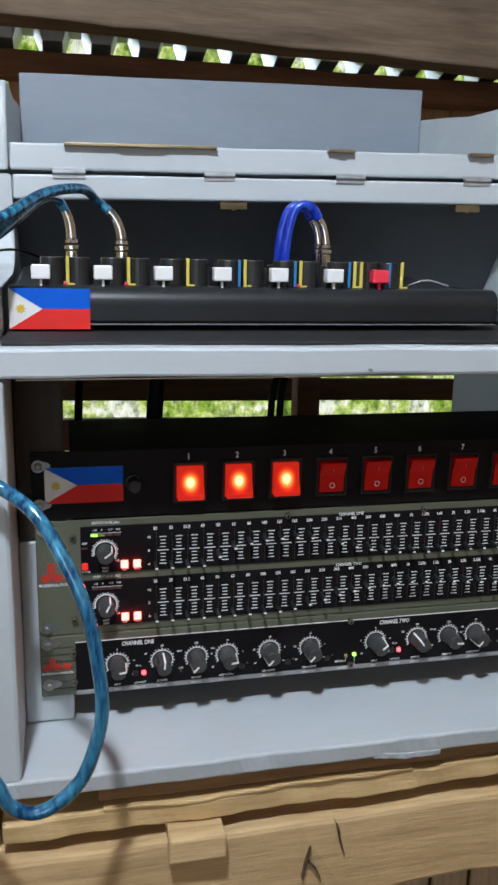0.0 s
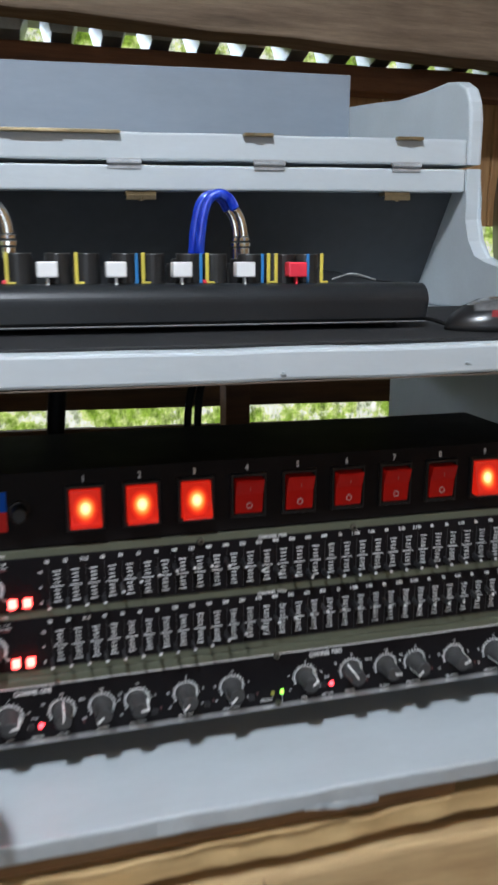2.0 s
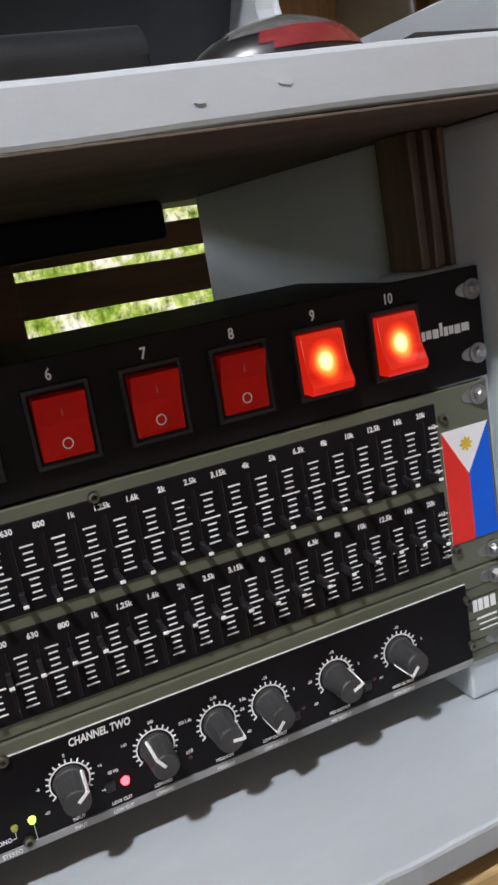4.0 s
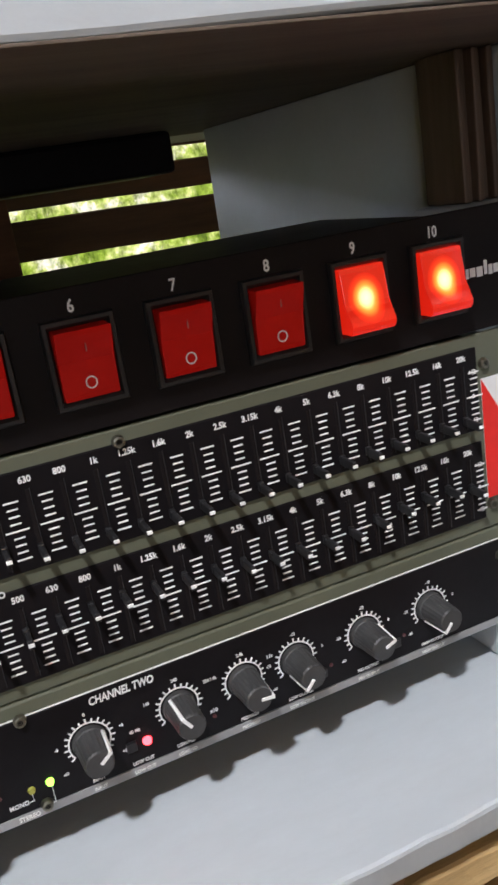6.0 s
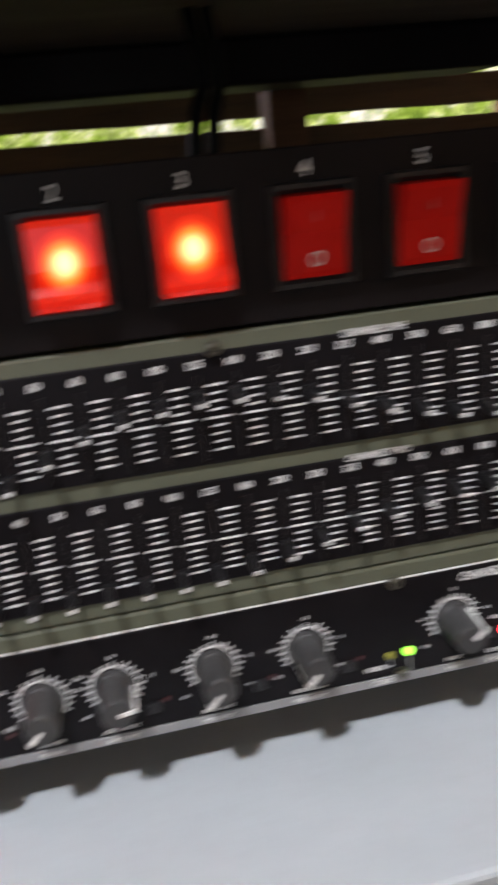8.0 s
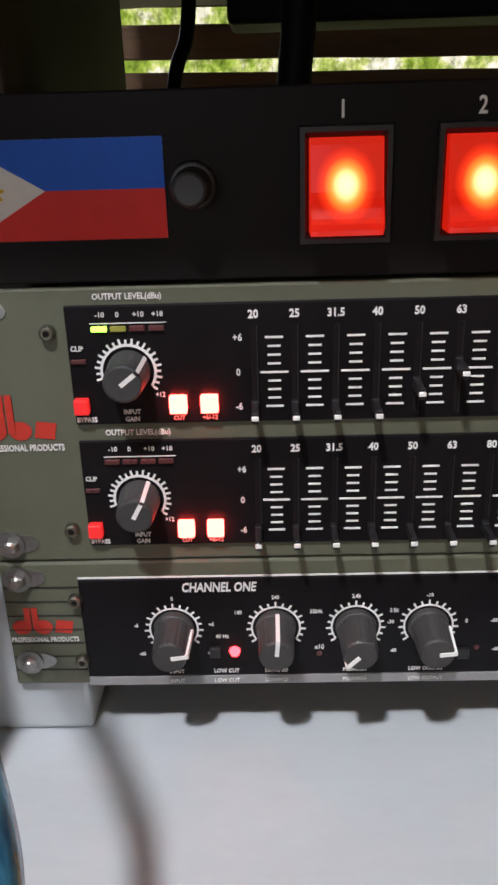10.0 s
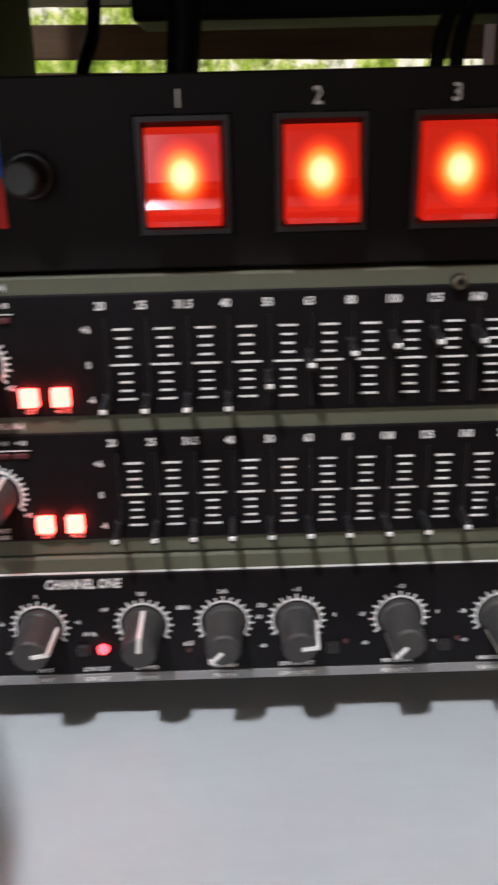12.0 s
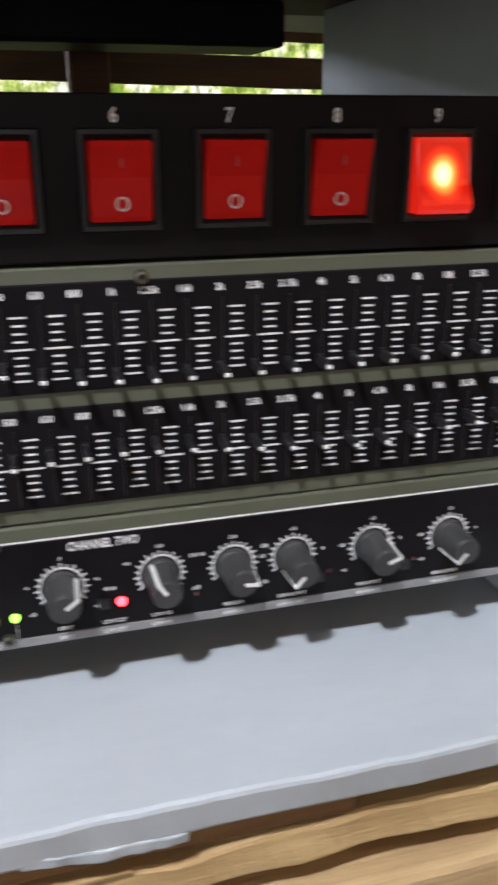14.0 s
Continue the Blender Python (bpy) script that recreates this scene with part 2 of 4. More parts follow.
def mesh_of(name, bm, material):
    me = bpy.data.meshes.new(name)
    bmesh.ops.recalc_face_normals(bm, faces=bm.faces)
    bm.to_mesh(me)
    bm.free()
    me.materials.append(material)
    return me


def part(name, bm, material, parent=None, label="", at=(0, 0, 0)):
    me = bm if isinstance(bm, bpy.types.Mesh) else mesh_of(name, bm, material)
    ob = attach(new(name, me), parent, at)
    return tagged(ob, label) if label else ob


def solo(name, bm, material, label, category, group="", kind=""):
    return tagged(part(name, bm, material), label, category, group, kind)


def box(x0, x1, y0, y1, z0, z1, bevel=0.0, bm=None, seg=2):
    bm = bm or bmesh.new()
    m = Matrix.Translation(((x0 + x1) / 2, (y0 + y1) / 2, (z0 + z1) / 2)) @ Matrix.Diagonal((x1 - x0, y1 - y0, z1 - z0, 1))
    vs = bmesh.ops.create_cube(bm, size=1, matrix=m)["verts"]
    if bevel:
        es = list({e for v in vs for e in v.link_edges})
        bmesh.ops.bevel(bm, geom=es, offset=bevel, segments=seg, profile=0.5, affect="EDGES", clamp_overlap=True)
    return bm


def plank(x0, x1, y0, y1, z0, z1, bevel=0.0015, warp=0.001, cuts=24, seed=0, axis=0):
    """A sawn board, cut along its length and slightly uneven."""
    bm = bmesh.new()
    m = Matrix.Translation(((x0 + x1) / 2, (y0 + y1) / 2, (z0 + z1) / 2)) @ Matrix.Diagonal((x1 - x0, y1 - y0, z1 - z0, 1))
    bmesh.ops.create_cube(bm, size=1, matrix=m)
    bmesh.ops.bevel(bm, geom=list(bm.edges), offset=bevel, segments=2, profile=0.5, affect="EDGES", clamp_overlap=True)
    lo, hi = ((x0, x1), (y0, y1), (z0, z1))[axis]
    for i in range(1, cuts):
        co, no = [0, 0, 0], [0, 0, 0]
        co[axis], no[axis] = lo + (hi - lo) * i / cuts, 1
        bmesh.ops.bisect_plane(bm, geom=list(bm.verts) + list(bm.edges) + list(bm.faces), plane_co=co, plane_no=no)
    for v in bm.verts:
        v.co += noise.noise_vector(v.co * 14 + Vector((seed * 7.3, seed * 3.1, 0))) * warp
    return bm


def cyl(centre, axis, r0, r1, length, seg=24, bm=None, bevel=0.0):
    """A cone or cylinder that starts at centre and runs along axis."""
    bm = bm or bmesh.new()
    a = Vector(axis).normalized()
    m = Matrix.Translation(Vector(centre) + a * length / 2) @ a.to_track_quat("Z", "Y").to_matrix().to_4x4()
    made = bmesh.ops.create_cone(bm, cap_ends=True, segments=seg, radius1=r0, radius2=r1, depth=length, matrix=m)["verts"]
    if bevel:
        far = Vector(centre) + a * length
        es = [e for e in {e for v in made for e in v.link_edges} if all(abs((v.co - far).dot(a)) < 1e-6 for v in e.verts)]
        bmesh.ops.bevel(bm, geom=es, offset=bevel, segments=2, profile=0.5, affect="EDGES")
    return bm


def extrude(points, axis, a, b, bm=None, bevel=0.0):
    """A flat outline, given in the two other axes in order, drawn out along axis from a to b."""
    bm = bm or bmesh.new()
    put = {"x": lambda p, s: (s, p[0], p[1]), "y": lambda p, s: (p[0], s, p[1]), "z": lambda p, s: (p[0], p[1], s)}[axis]
    v0, v1 = [bm.verts.new(put(p, a)) for p in points], [bm.verts.new(put(p, b)) for p in points]
    n = len(points)
    fs = [bm.faces.new(v0), bm.faces.new(v1[::-1])]
    for i in range(n):
        bm.faces.new((v0[i], v1[i], v1[(i + 1) % n], v0[(i + 1) % n]))
    if bevel:
        es = [e for f in fs for e in f.edges]
        bmesh.ops.bevel(bm, geom=es, offset=bevel, segments=2, profile=0.5, affect="EDGES", clamp_overlap=True)
    return bm


def smooth_path(points, steps=14):
    """A Catmull-Rom line through points."""
    p = [Vector(q) for q in points]
    p = [2 * p[0] - p[1]] + p + [2 * p[-1] - p[-2]]
    out = []
    for i in range(1, len(p) - 2):
        for s in range(steps):
            t = s / steps
            a, b, c, d = p[i - 1:i + 3]
            out.append(0.5 * ((2 * b) + (c - a) * t + (2 * a - 5 * b + 4 * c - d) * t * t + (3 * b - a - 3 * c + d) * t ** 3))
    return out + [p[-2]]


def tube(points, r, seg=10, bm=None, steps=14, ends=None, twist=0.0, turns=0.0, phase=0.0):
    """A round cable along points; with twist it winds round that line."""
    bm = bm or bmesh.new()
    line = smooth_path(points, steps)
    rings, up, total = [], Vector((0.13, 0.31, 0.94)), len(line) - 1
    for i, c in enumerate(line):
        d = (line[min(i + 1, total)] - line[max(i - 1, 0)]).normalized()
        side = d.cross(up).normalized()
        up = side.cross(d).normalized()
        if twist:
            w = phase + 2 * math.pi * turns * i / total
            c = c + (side * math.cos(w) + up * math.sin(w)) * twist
        rad = r if not ends else ends[0] + (ends[1] - ends[0]) * i / total
        rings.append([bm.verts.new(c + (side * math.cos(a) + up * math.sin(a)) * rad) for a in (2 * math.pi * k / seg for k in range(seg))])
    for a, b in zip(rings, rings[1:]):
        for k in range(seg):
            f = bm.faces.new((a[k], a[(k + 1) % seg], b[(k + 1) % seg], b[k]))
            f.smooth = True
    bm.faces.new(rings[0][::-1])
    bm.faces.new(rings[-1])
    return bm


def quad_plate(bm, x0, x1, z0, z1, y):
    """A thin printed bar on a front panel."""
    return box(x0, x1, y - 0.00025, y, z0, z1, 0, bm)


def thicken(bm, depth):
    bm.normal_update()
    bmesh.ops.recalc_face_normals(bm, faces=bm.faces)
    bmesh.ops.solidify(bm, geom=list(bm.faces), thickness=depth)


LETTERING = []


def letter(body, size, x, z, y, parent, material, align="CENTER", squeeze=0.85, slant=0.0, heavy=0.02):
    LETTERING.append((body, size, x, z, y, parent, material, align, squeeze, slant, heavy))


def write_all():
    made = []
    for body, size, x, z, y, parent, material, align, squeeze, slant, heavy in LETTERING:
        cu = bpy.data.curves.new("print", "FONT")
        cu.body, cu.size, cu.align_x, cu.align_y = body, size, align, "CENTER"
        cu.offset, cu.shear, cu.resolution_u = heavy * size, slant, 2
        cu.extrude = 0.00008
        made.append(new("print_source", cu))
    deps = bpy.context.evaluated_depsgraph_get()
    meshes = [bpy.data.meshes.new_from_object(o.evaluated_get(deps)) for o in made]
    for o, me, (body, size, x, z, y, parent, material, align, squeeze, slant, heavy) in zip(made, meshes, LETTERING):
        cu = o.data
        bpy.data.objects.remove(o)
        bpy.data.curves.remove(cu)
        me.transform(pose(0, 0, 0, 90) @ Matrix.Diagonal((squeeze, 1, 1, 1)))
        me.materials.clear()
        me.materials.append(material)
        me.name = "printed_label"
        attach(new("printed_label", me), parent, (x, y, z))


# ---- setting ----
ground = solo("ground", plank(-12, 12, -9, 16, -0.2, 0.0, 0.01, 0.0, 2), EARTH, "packed brown earth ground", "ground", kind="structure")
back_greens = solo("backdrop", box(-6, 6, 2.6, 2.62, 0.0, 4.2), LEAVES, "glowing backdrop of green garden foliage behind the slat wall", "foliage", kind="structure")


def plank_wall(name, along, lo, hi, fixed, z0, z1, material, label, gap=0.004, width=0.14, opening=None):
    """A wall of upright boards, each a piece of its own, nailed to rails."""
    root = tagged(new(name), label, "wall", kind="structure")
    WHERE[root] = Vector((0, 0, 0))
    at = lo
    shared = {}
    while at < hi - 0.01:
        end = min(at + width, hi)
        low = z0
        high = z1
        if opening and opening[0] < (at + end) / 2 < opening[1]:
            low = opening[3]
        key = (round(end - at, 3), low, high)
        if key not in shared:
            w = key[0] - gap
            shared[key] = mesh_of("plank", plank(0, w, 0, 0.018, low, high, 0.002, 0.0, 2) if along == "x" else plank(0, 0.018, 0, w, low, high, 0.002, 0.0, 2), material)
        part("plank", shared[key], material, root, at=(at, fixed, 0) if along == "x" else (fixed, at, 0))
        at = end
    return root


plank_wall("wall_east", "y", -2.4, 0.9, 0.98, 0.0, 2.5, PLANKWALL, "tan plank wall of a small hut")
# Unseen walls added to close the hut; the south opening lets in sky light.
plank_wall("wall_west", "y", -2.4, 0.9, -1.5, 0.0, 2.5, PLANKWALL, "tan plank wall of a small hut")
plank_wall("wall_south", "x", -1.5, 0.98, -2.4, 0.0, 3.05, PLANKWALL, "unseen tan plank wall with an opening for sky light", opening=(-1.25, 0.05, 0, 2.2))
plank_wall("wall_north", "x", -1.5, 0.98, 0.595, 0.0, 1.028, PLANKWALL, "tan plank wall below the slats")

plank_wall("wall_loft", "x", -1.5, 0.98, 0.89, 1.37, 1.594, ORANGEWOOD, "tan plank wall behind the open lid", width=0.11)
# slatted back wall with daylight between its slats
slat_wall = tagged(new("slat_wall"), "dark wooden slat wall with daylight between the slats", "wall", kind="structure")
WHERE[slat_wall] = Vector((0, 0, 0))
SLATS = [(1.03, 1.076), (1.1025, 1.136), (1.156, 1.196), (1.207, 1.2357), (1.25, 1.266)]


def sag(bm, rise=-0.018, about=0.35):
    """Boards nailed slightly out of level."""
    for v in bm.verts:
        v.co.z += rise * (v.co.x - about)
    return bm


for i, (a, b) in enumerate(SLATS):
    part("slat", sag(plank(-1.45, 0.49, 0.60, 0.613, a, b, 0.0015, 0.0012, 30, i)), SLATWOOD, slat_wall)
for x in (-1.0, 0.46):
    part("post", plank(x, x + 0.03, 0.614, 0.65, 0.98, 1.35, 0.002, 0.001, 10, x, 2), SLATWOOD, slat_wall)
solo("shelf_post", plank(0.068, 0.098, 0.405, 0.435, 0.0, 1.2455, 0.002, 0.001, 16, 61, 2), REDWOOD, "reddish upright post under the back of the shelf", "post", kind="structure")

# roof: eave beam, rafter, corrugated sheet
solo("eave_beam", plank(-1.5, 0.98, 0.80, 0.85, 1.574, 1.6135, 0.003, 0.003, 40, 3), REDWOOD, "reddish sawn eave beam under the roof sheet", "beam", kind="structure")
bm = plank(-1.5, 0.98, 0.66, 0.72, 1.604, 1.74, 0.004, 0.004, 40, 4)
for v in bm.verts:
    v.co.z += 0.004 + 0.03 * (0.25 - v.co.x)
solo("roof_beam", bm, BEAMWOOD, "weathered grey-brown roof beam with saw marks", "beam", kind="structure")


def roof_sheet():
    bm = bmesh.new()
    cols, pitch = [], 0.073
    x = -1.9
    while x < 1.4:
        for dx, dz in ((0, 0), (0.016, 0.0), (0.029, 0.036), (0.047, 0.036), (0.060, 0.0)):
            cols.append((x + dx, dz))
        x += pitch
    rows = [(0.866, 1.611), (0.838, 1.6175), (0.80, 1.628), (0.735, 1.80), (-2.7, 3.2)]
    grid = [[bm.verts.new((cx, y, z + dz)) for cx, dz in cols] for y, z in rows]
    for a, b in zip(grid, grid[1:]):
        for i in range(len(cols) - 1):
            bm.faces.new((a[i], a[i + 1], b[i + 1], b[i]))
    thicken(bm, 0.0008)
    return bm


solo("roof", roof_sheet(), TIN, "galvanised corrugated roof sheet over the bench", "roof", kind="structure")

# ---- bench of rough timber ----
def splinter(bm):
    """Ragged long edges, as left by splitting."""
    for v in bm.verts:
        lift = noise.noise(Vector((v.co.x * 9, 0.3, 1.7))) * 0.0022 + noise.noise(Vector((v.co.x * 60, v.co.z * 90, 4.1))) * 0.0016
        v.co.z += lift
        v.co.y += noise.noise(Vector((v.co.x * 40, v.co.z * 70, 9.0))) * 0.002
    return bm


bench = thing("workbench", (0, 0.1, 0.0), "rough pale timber bench carrying the grey cabinet", "bench")
part("front_beam", sag(plank(-1.2, 0.95, -0.062, -0.022, 0.838, 0.908, 0.004, 0.003, 60, 1), 0.012, 0.1), PALEWOOD, bench, "thick pale sawn beam")
part("lath", sag(splinter(plank(-0.27, 0.9, -0.058, -0.02, 0.9215, 0.9385, 0.002, 0.0015, 150, 2)), 0.014, 0.1), LATHWOOD, bench, "rough yellow lath")
part("lath_splinter", sag(splinter(plank(-0.2, 0.035, -0.0595, -0.03, 0.9387, 0.9412, 0.0008, 0.0012, 60, 9)), 0.014, 0.1), LATHWOOD, bench, "split sliver along the lath")
part("bearer", plank(-0.203, 0.118, -0.057, -0.02, 0.9415, 0.957, 0.002, 0.001, 30, 5), BROWNWOOD, bench, "thin brown packing board")
part("bearer", plank(0.122, 0.6, -0.045, -0.02, 0.939, 0.957, 0.002, 0.001, 20, 63), DARKBROWN, bench, "dark packing board")
bm = plank(-0.155, -0.1135, -0.076, -0.0635, 0.897, 0.9165, 0.002, 0.0012, 4, 6)
box(-0.1545, -0.114, -0.064, -0.02, 0.9062, 0.9162, 0.001, bm)
part("stub", bm, PALEWOOD, bench, "short pale timber stub")


def crack(points, wide, y=-0.0655):
    """A dark drying split, widest in its middle, along a line on the beam's face."""
    line = smooth_path([(x, y, z) for x, z in points], 8)
    n = len(line) - 1
    edge = []
    for i, p in enumerate(line):
        d = (line[min(i + 1, n)] - line[max(i - 1, 0)]).normalized()
        w = wide * (0.25 + math.sin(math.pi * i / n)) * (0.8 + 0.4 * noise.noise(p * 300))
        edge.append((p.x - d.z * w, p.z + d.x * w, p.x + d.z * w, p.z - d.x * w))
    ring = [(a, b) for a, b, c, d in edge] + [(c, d) for a, b, c, d in edge[::-1]]
    return extrude(ring, "y", y, y + 0.006)


for pts, w in (([(-0.027, 0.905), (-0.0245, 0.898), (-0.023, 0.889), (-0.019, 0.876)], 0.0007), ([(-0.046, 0.886), (-0.049, 0.874), (-0.052, 0.858)], 0.0006), ([(-0.048, 0.874), (-0.041, 0.865), (-0.037, 0.855)], 0.0006)):
    part("split", crack(pts, w), CRACKWOOD, bench, "dark drying split")
part("bench_board", plank(-1.2, 0.95, 0.0, 0.33, 0.93, 0.954, 0.002, 0.002, 20, 7), BROWNWOOD, bench)
part("back_beam", plank(-1.2, 0.95, 0.27, 0.33, 0.86, 0.929, 0.003, 0.002, 20, 8), PALEWOOD, bench)
for x in (-1.1, -0.45, 0.3, 0.85):
    part("leg", plank(x, x + 0.06, -0.0215, 0.04, 0.0, 0.925, 0.003, 0.002, 8, x, 2), PALEWOOD, bench)
skirt = tagged(new("skirting_wall"), "pale upright boards closing the bench front", "wall", kind="structure")
WHERE[skirt] = Vector((0, 0, 0))
bm = plank(0, 0.032, -0.045, -0.04, 0.0, 0.836, 0.002, 0.0, 2)
board = mesh_of("board", bm, SIDING)
for i in range(61):
    part("board", board, SIDING, skirt, at=(-1.2 + i * 0.0352, 0, 0))

# ---- painted cabinet ----
def chipped(bm):
    """A front edge with thick, chipped paint."""
    for v in bm.verts:
        if v.co.y < -0.06:
            n = noise.noise(Vector((v.co.x * 45, v.co.z * 60, 2.2)))
            m = noise.noise(Vector((v.co.x * 130, v.co.z * 160, 7.7)))
            v.co.y += 0.0011 * n + 0.0006 * m
            v.co.y += 0.1 * max(0.0, 0.970 - v.co.z)
            if v.co.z < 0.9645:
                v.co.z -= 0.0016 * max(0.0, n) + 0.0006 * m
    return bm


cab = thing("equipment_cabinet", (0, 0.1, 0.957), "grey painted wooden equipment cabinet with open lid on the bench", "cabinet")
part("bottom_board", chipped(plank(-0.285, 0.52, -0.067, 0.30, 0.957, 0.972, 0.002, 0.0012, 160, 11)), GREY, cab)
flap = plank(0.0, 0.054, -0.0662, -0.0615, 0.9528, 0.9585, 0.001, 0.0008, 40, 71)
for v in flap.verts:
    v.co.y += 0.0008 * noise.noise(Vector((v.co.x * 160, v.co.z * 240, 5.0))) + 0.1 * max(0.0, 0.9585 - v.co.z)
    if v.co.z < 0.958:
        v.co.z += 0.0035 * max(0.0, 1 - v.co.x / 0.025)
part("paint_flap", flap, GREY, cab, "thick crumpled paint run")
part("shelf_board", plank(-0.30, 0.52, -0.067, 0.46, 1.2462, 1.2645, 0.002, 0.0012, 50, 12), GREY, cab, "thick grey shelf with paint flaws")
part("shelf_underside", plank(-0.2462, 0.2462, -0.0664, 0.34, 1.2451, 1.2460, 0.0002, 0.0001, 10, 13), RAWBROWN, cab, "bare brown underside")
side = extrude([(-0.066, 0.9725), (-0.066, 1.2448), (0.335, 1.2448), (0.335, 0.9725)], "x", -0.285, -0.2535, None, 0.003)
part("side_board", side, GREY, cab)
part("side_board", extrude([(-0.066, 0.9725), (-0.066, 1.2448), (0.335, 1.2448), (0.335, 0.9725)], "x", 0.2465, 0.272, None, 0.003), GREY, cab)
# Left lining is dark brown; the right one is GREY.
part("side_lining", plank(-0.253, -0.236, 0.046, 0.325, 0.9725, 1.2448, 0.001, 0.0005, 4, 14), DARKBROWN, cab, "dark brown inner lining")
part("side_lining", extrude([(0.2355, 0.046), (0.2445, 0.046), (0.238, 0.305), (0.229, 0.305)], "z", 0.9725, 1.2448, None, 0.0008), GREY, cab, "loose grey inner panel, set askew")
# One rail in two pieces: the upper's dark colour holds the shelf's shade.
part("rack_rail", plank(-0.253, -0.217, 0.0035, 0.045, 0.9725, 1.118, 0.002, 0.0005, 10, 16, 2), GREY, cab)
part("rack_rail", plank(-0.253, -0.219, 0.0035, 0.045, 1.1185, 1.2448, 0.002, 0.0005, 10, 66, 2), DARKBROWN, cab, "upper rail, darkened for the shelf's shade")
part("rack_rail", plank(0.2175, 0.246, 0.0035, 0.045, 0.9725, 1.184, 0.002, 0.0005, 10, 17, 2), GREY, cab)
for i in range(5):
    part("rail_strip", plank(0.2262 + i * 0.004, 0.2292 + i * 0.004, 0.018 + 0.003 * (i % 2), 0.045, 1.1845, 1.2448, 0.0008, 0.0006, 8, 20 + i, 2), STRIPWOOD, cab, "dark striped wood strip")


def cheek_profile():
    pts = [(-0.066, 1.2648), (-0.066, 1.296), (-0.05, 1.302), (0.1, 1.306), (0.17, 1.308), (0.205, 1.311), (0.228, 1.318), (0.245, 1.336), (0.256, 1.358), (0.26, 1.38), (0.26, 1.4075)]
    return pts + [(0.45, 1.4075), (0.45, 1.2648)]


def seat(bm, low=1.265, high=1.385):
    """Draw the top of the box forward and down, a little lower at one end."""
    for v in bm.verts:
        x = v.co.x
        w = min(1.0, max(0.0, (v.co.z - low) / (high - low)))
        v.co.x += (-0.018 * x - 0.0073) * (0.5 + 0.5 * w)
        v.co.y -= 0.027 * w
        v.co.z += (-0.0125 + 0.02 * (x - 0.07)) * w
    return bm


part("cheek", seat(extrude(cheek_profile(), "x", 0.2775, 0.2955, None, 0.003)), GREY, cab, "curved grey side cheek")
part("cheek", seat(extrude(cheek_profile(), "x", -0.274, -0.256, None, 0.003)), GREY, cab, "curved grey side cheek")
part("top_rail", seat(plank(-0.2555, 0.277, 0.26, 0.278, 1.386, 1.4075, 0.002, 0.0006, 30, 18)), GREY, cab)
part("top_board", seat(plank(-0.2555, 0.277, 0.2785, 0.45, 1.394, 1.4075, 0.001, 0.0004, 10, 19)), GREY, cab)
# Slanted inner back, much darker than the cabinet's GREY.
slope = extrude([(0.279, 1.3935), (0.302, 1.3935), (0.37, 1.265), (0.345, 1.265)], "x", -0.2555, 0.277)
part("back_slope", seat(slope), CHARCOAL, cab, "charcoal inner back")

# lid folded back on its hinges
lid = part("lid", seat(plank(-0.2575, 0.279, 0.262, 0.281, 1.4115, 1.435, 0.002, 0.0006, 30, 30)), GREY, cab, "grey lid folded open")
part("lid_board", seat(plank(-0.258, 0.2795, 0.562, 0.577, 1.4115, 1.550, 0.0015, 0.0008, 20, 31)), LIDGREY, lid, "blue-grey inner lid board")
part("lid_floor", seat(plank(-0.2575, 0.279, 0.2815, 0.5615, 1.4115, 1.424, 0.001, 0.0006, 10, 32)), GREY, lid)
lid_cheek = [(0.262, 1.4115), (0.262, 1.452), (0.266, 1.470), (0.275, 1.484), (0.29, 1.492), (0.315, 1.496), (0.36, 1.494), (0.42, 1.496), (0.48, 1.503), (0.577, 1.513), (0.577, 1.4115)]
part("lid_cheek", seat(extrude(lid_cheek, "x", 0.280, 0.2955, None, 0.003)), GREY, lid)
part("lid_cheek", seat(extrude(lid_cheek, "x", -0.274, -0.2585, None, 0.003)), GREY, lid)


def hinge(x):
    bm = cyl((x - 0.015, 0.2585, 1.4095), (1, 0, 0), 0.002, 0.002, 0.030, 10)
    h = part("hinge", seat(bm), PAINTEDSTEEL, cab, "small paint-smeared hinge")
    part("leaf", seat(box(x - 0.015, x + 0.015, 0.2588, 0.2599, 1.4040, 1.4088, 0.0003)), PAINTEDSTEEL, h)
    part("leaf", seat(box(x - 0.015, x + 0.015, 0.2605, 0.2618, 1.4102, 1.4135, 0.0003)), PAINTEDSTEEL, h)


for x in (-0.204, -0.061, 0.073, 0.212):
    hinge(x)
for x, w in ((-0.136, 0.072), (0.062, 0.014), (0.214, 0.014)):
    bm = box(x - w, x + w, 0.256, 0.2618, 1.4325, 1.4355, 0.0006)
    box(x - w * 0.3, x + w * 0.3, 0.2545, 0.2562, 1.4325, 1.4342, 0.0004, bm)
    part("latch_plate", seat(bm), BRASS, lid, "worn brass latch plate")
for x in (-0.046, 0.205):
    bm = box(x - 0.0135, x + 0.0135, 0.262, 0.275, 1.3825, 1.3858, 0.0005)
    box(x - 0.0135, x + 0.0135, 0.2602, 0.2625, 1.3775, 1.3825, 0.0005, bm)
    cyl((x, 0.2615, 1.3765), (0, 0, 1), 0.002, 0.002, 0.004, 8, bm)
    part("catch", seat(bm), BRASS, cab, "brass lid catch")
chips = random.Random(8)
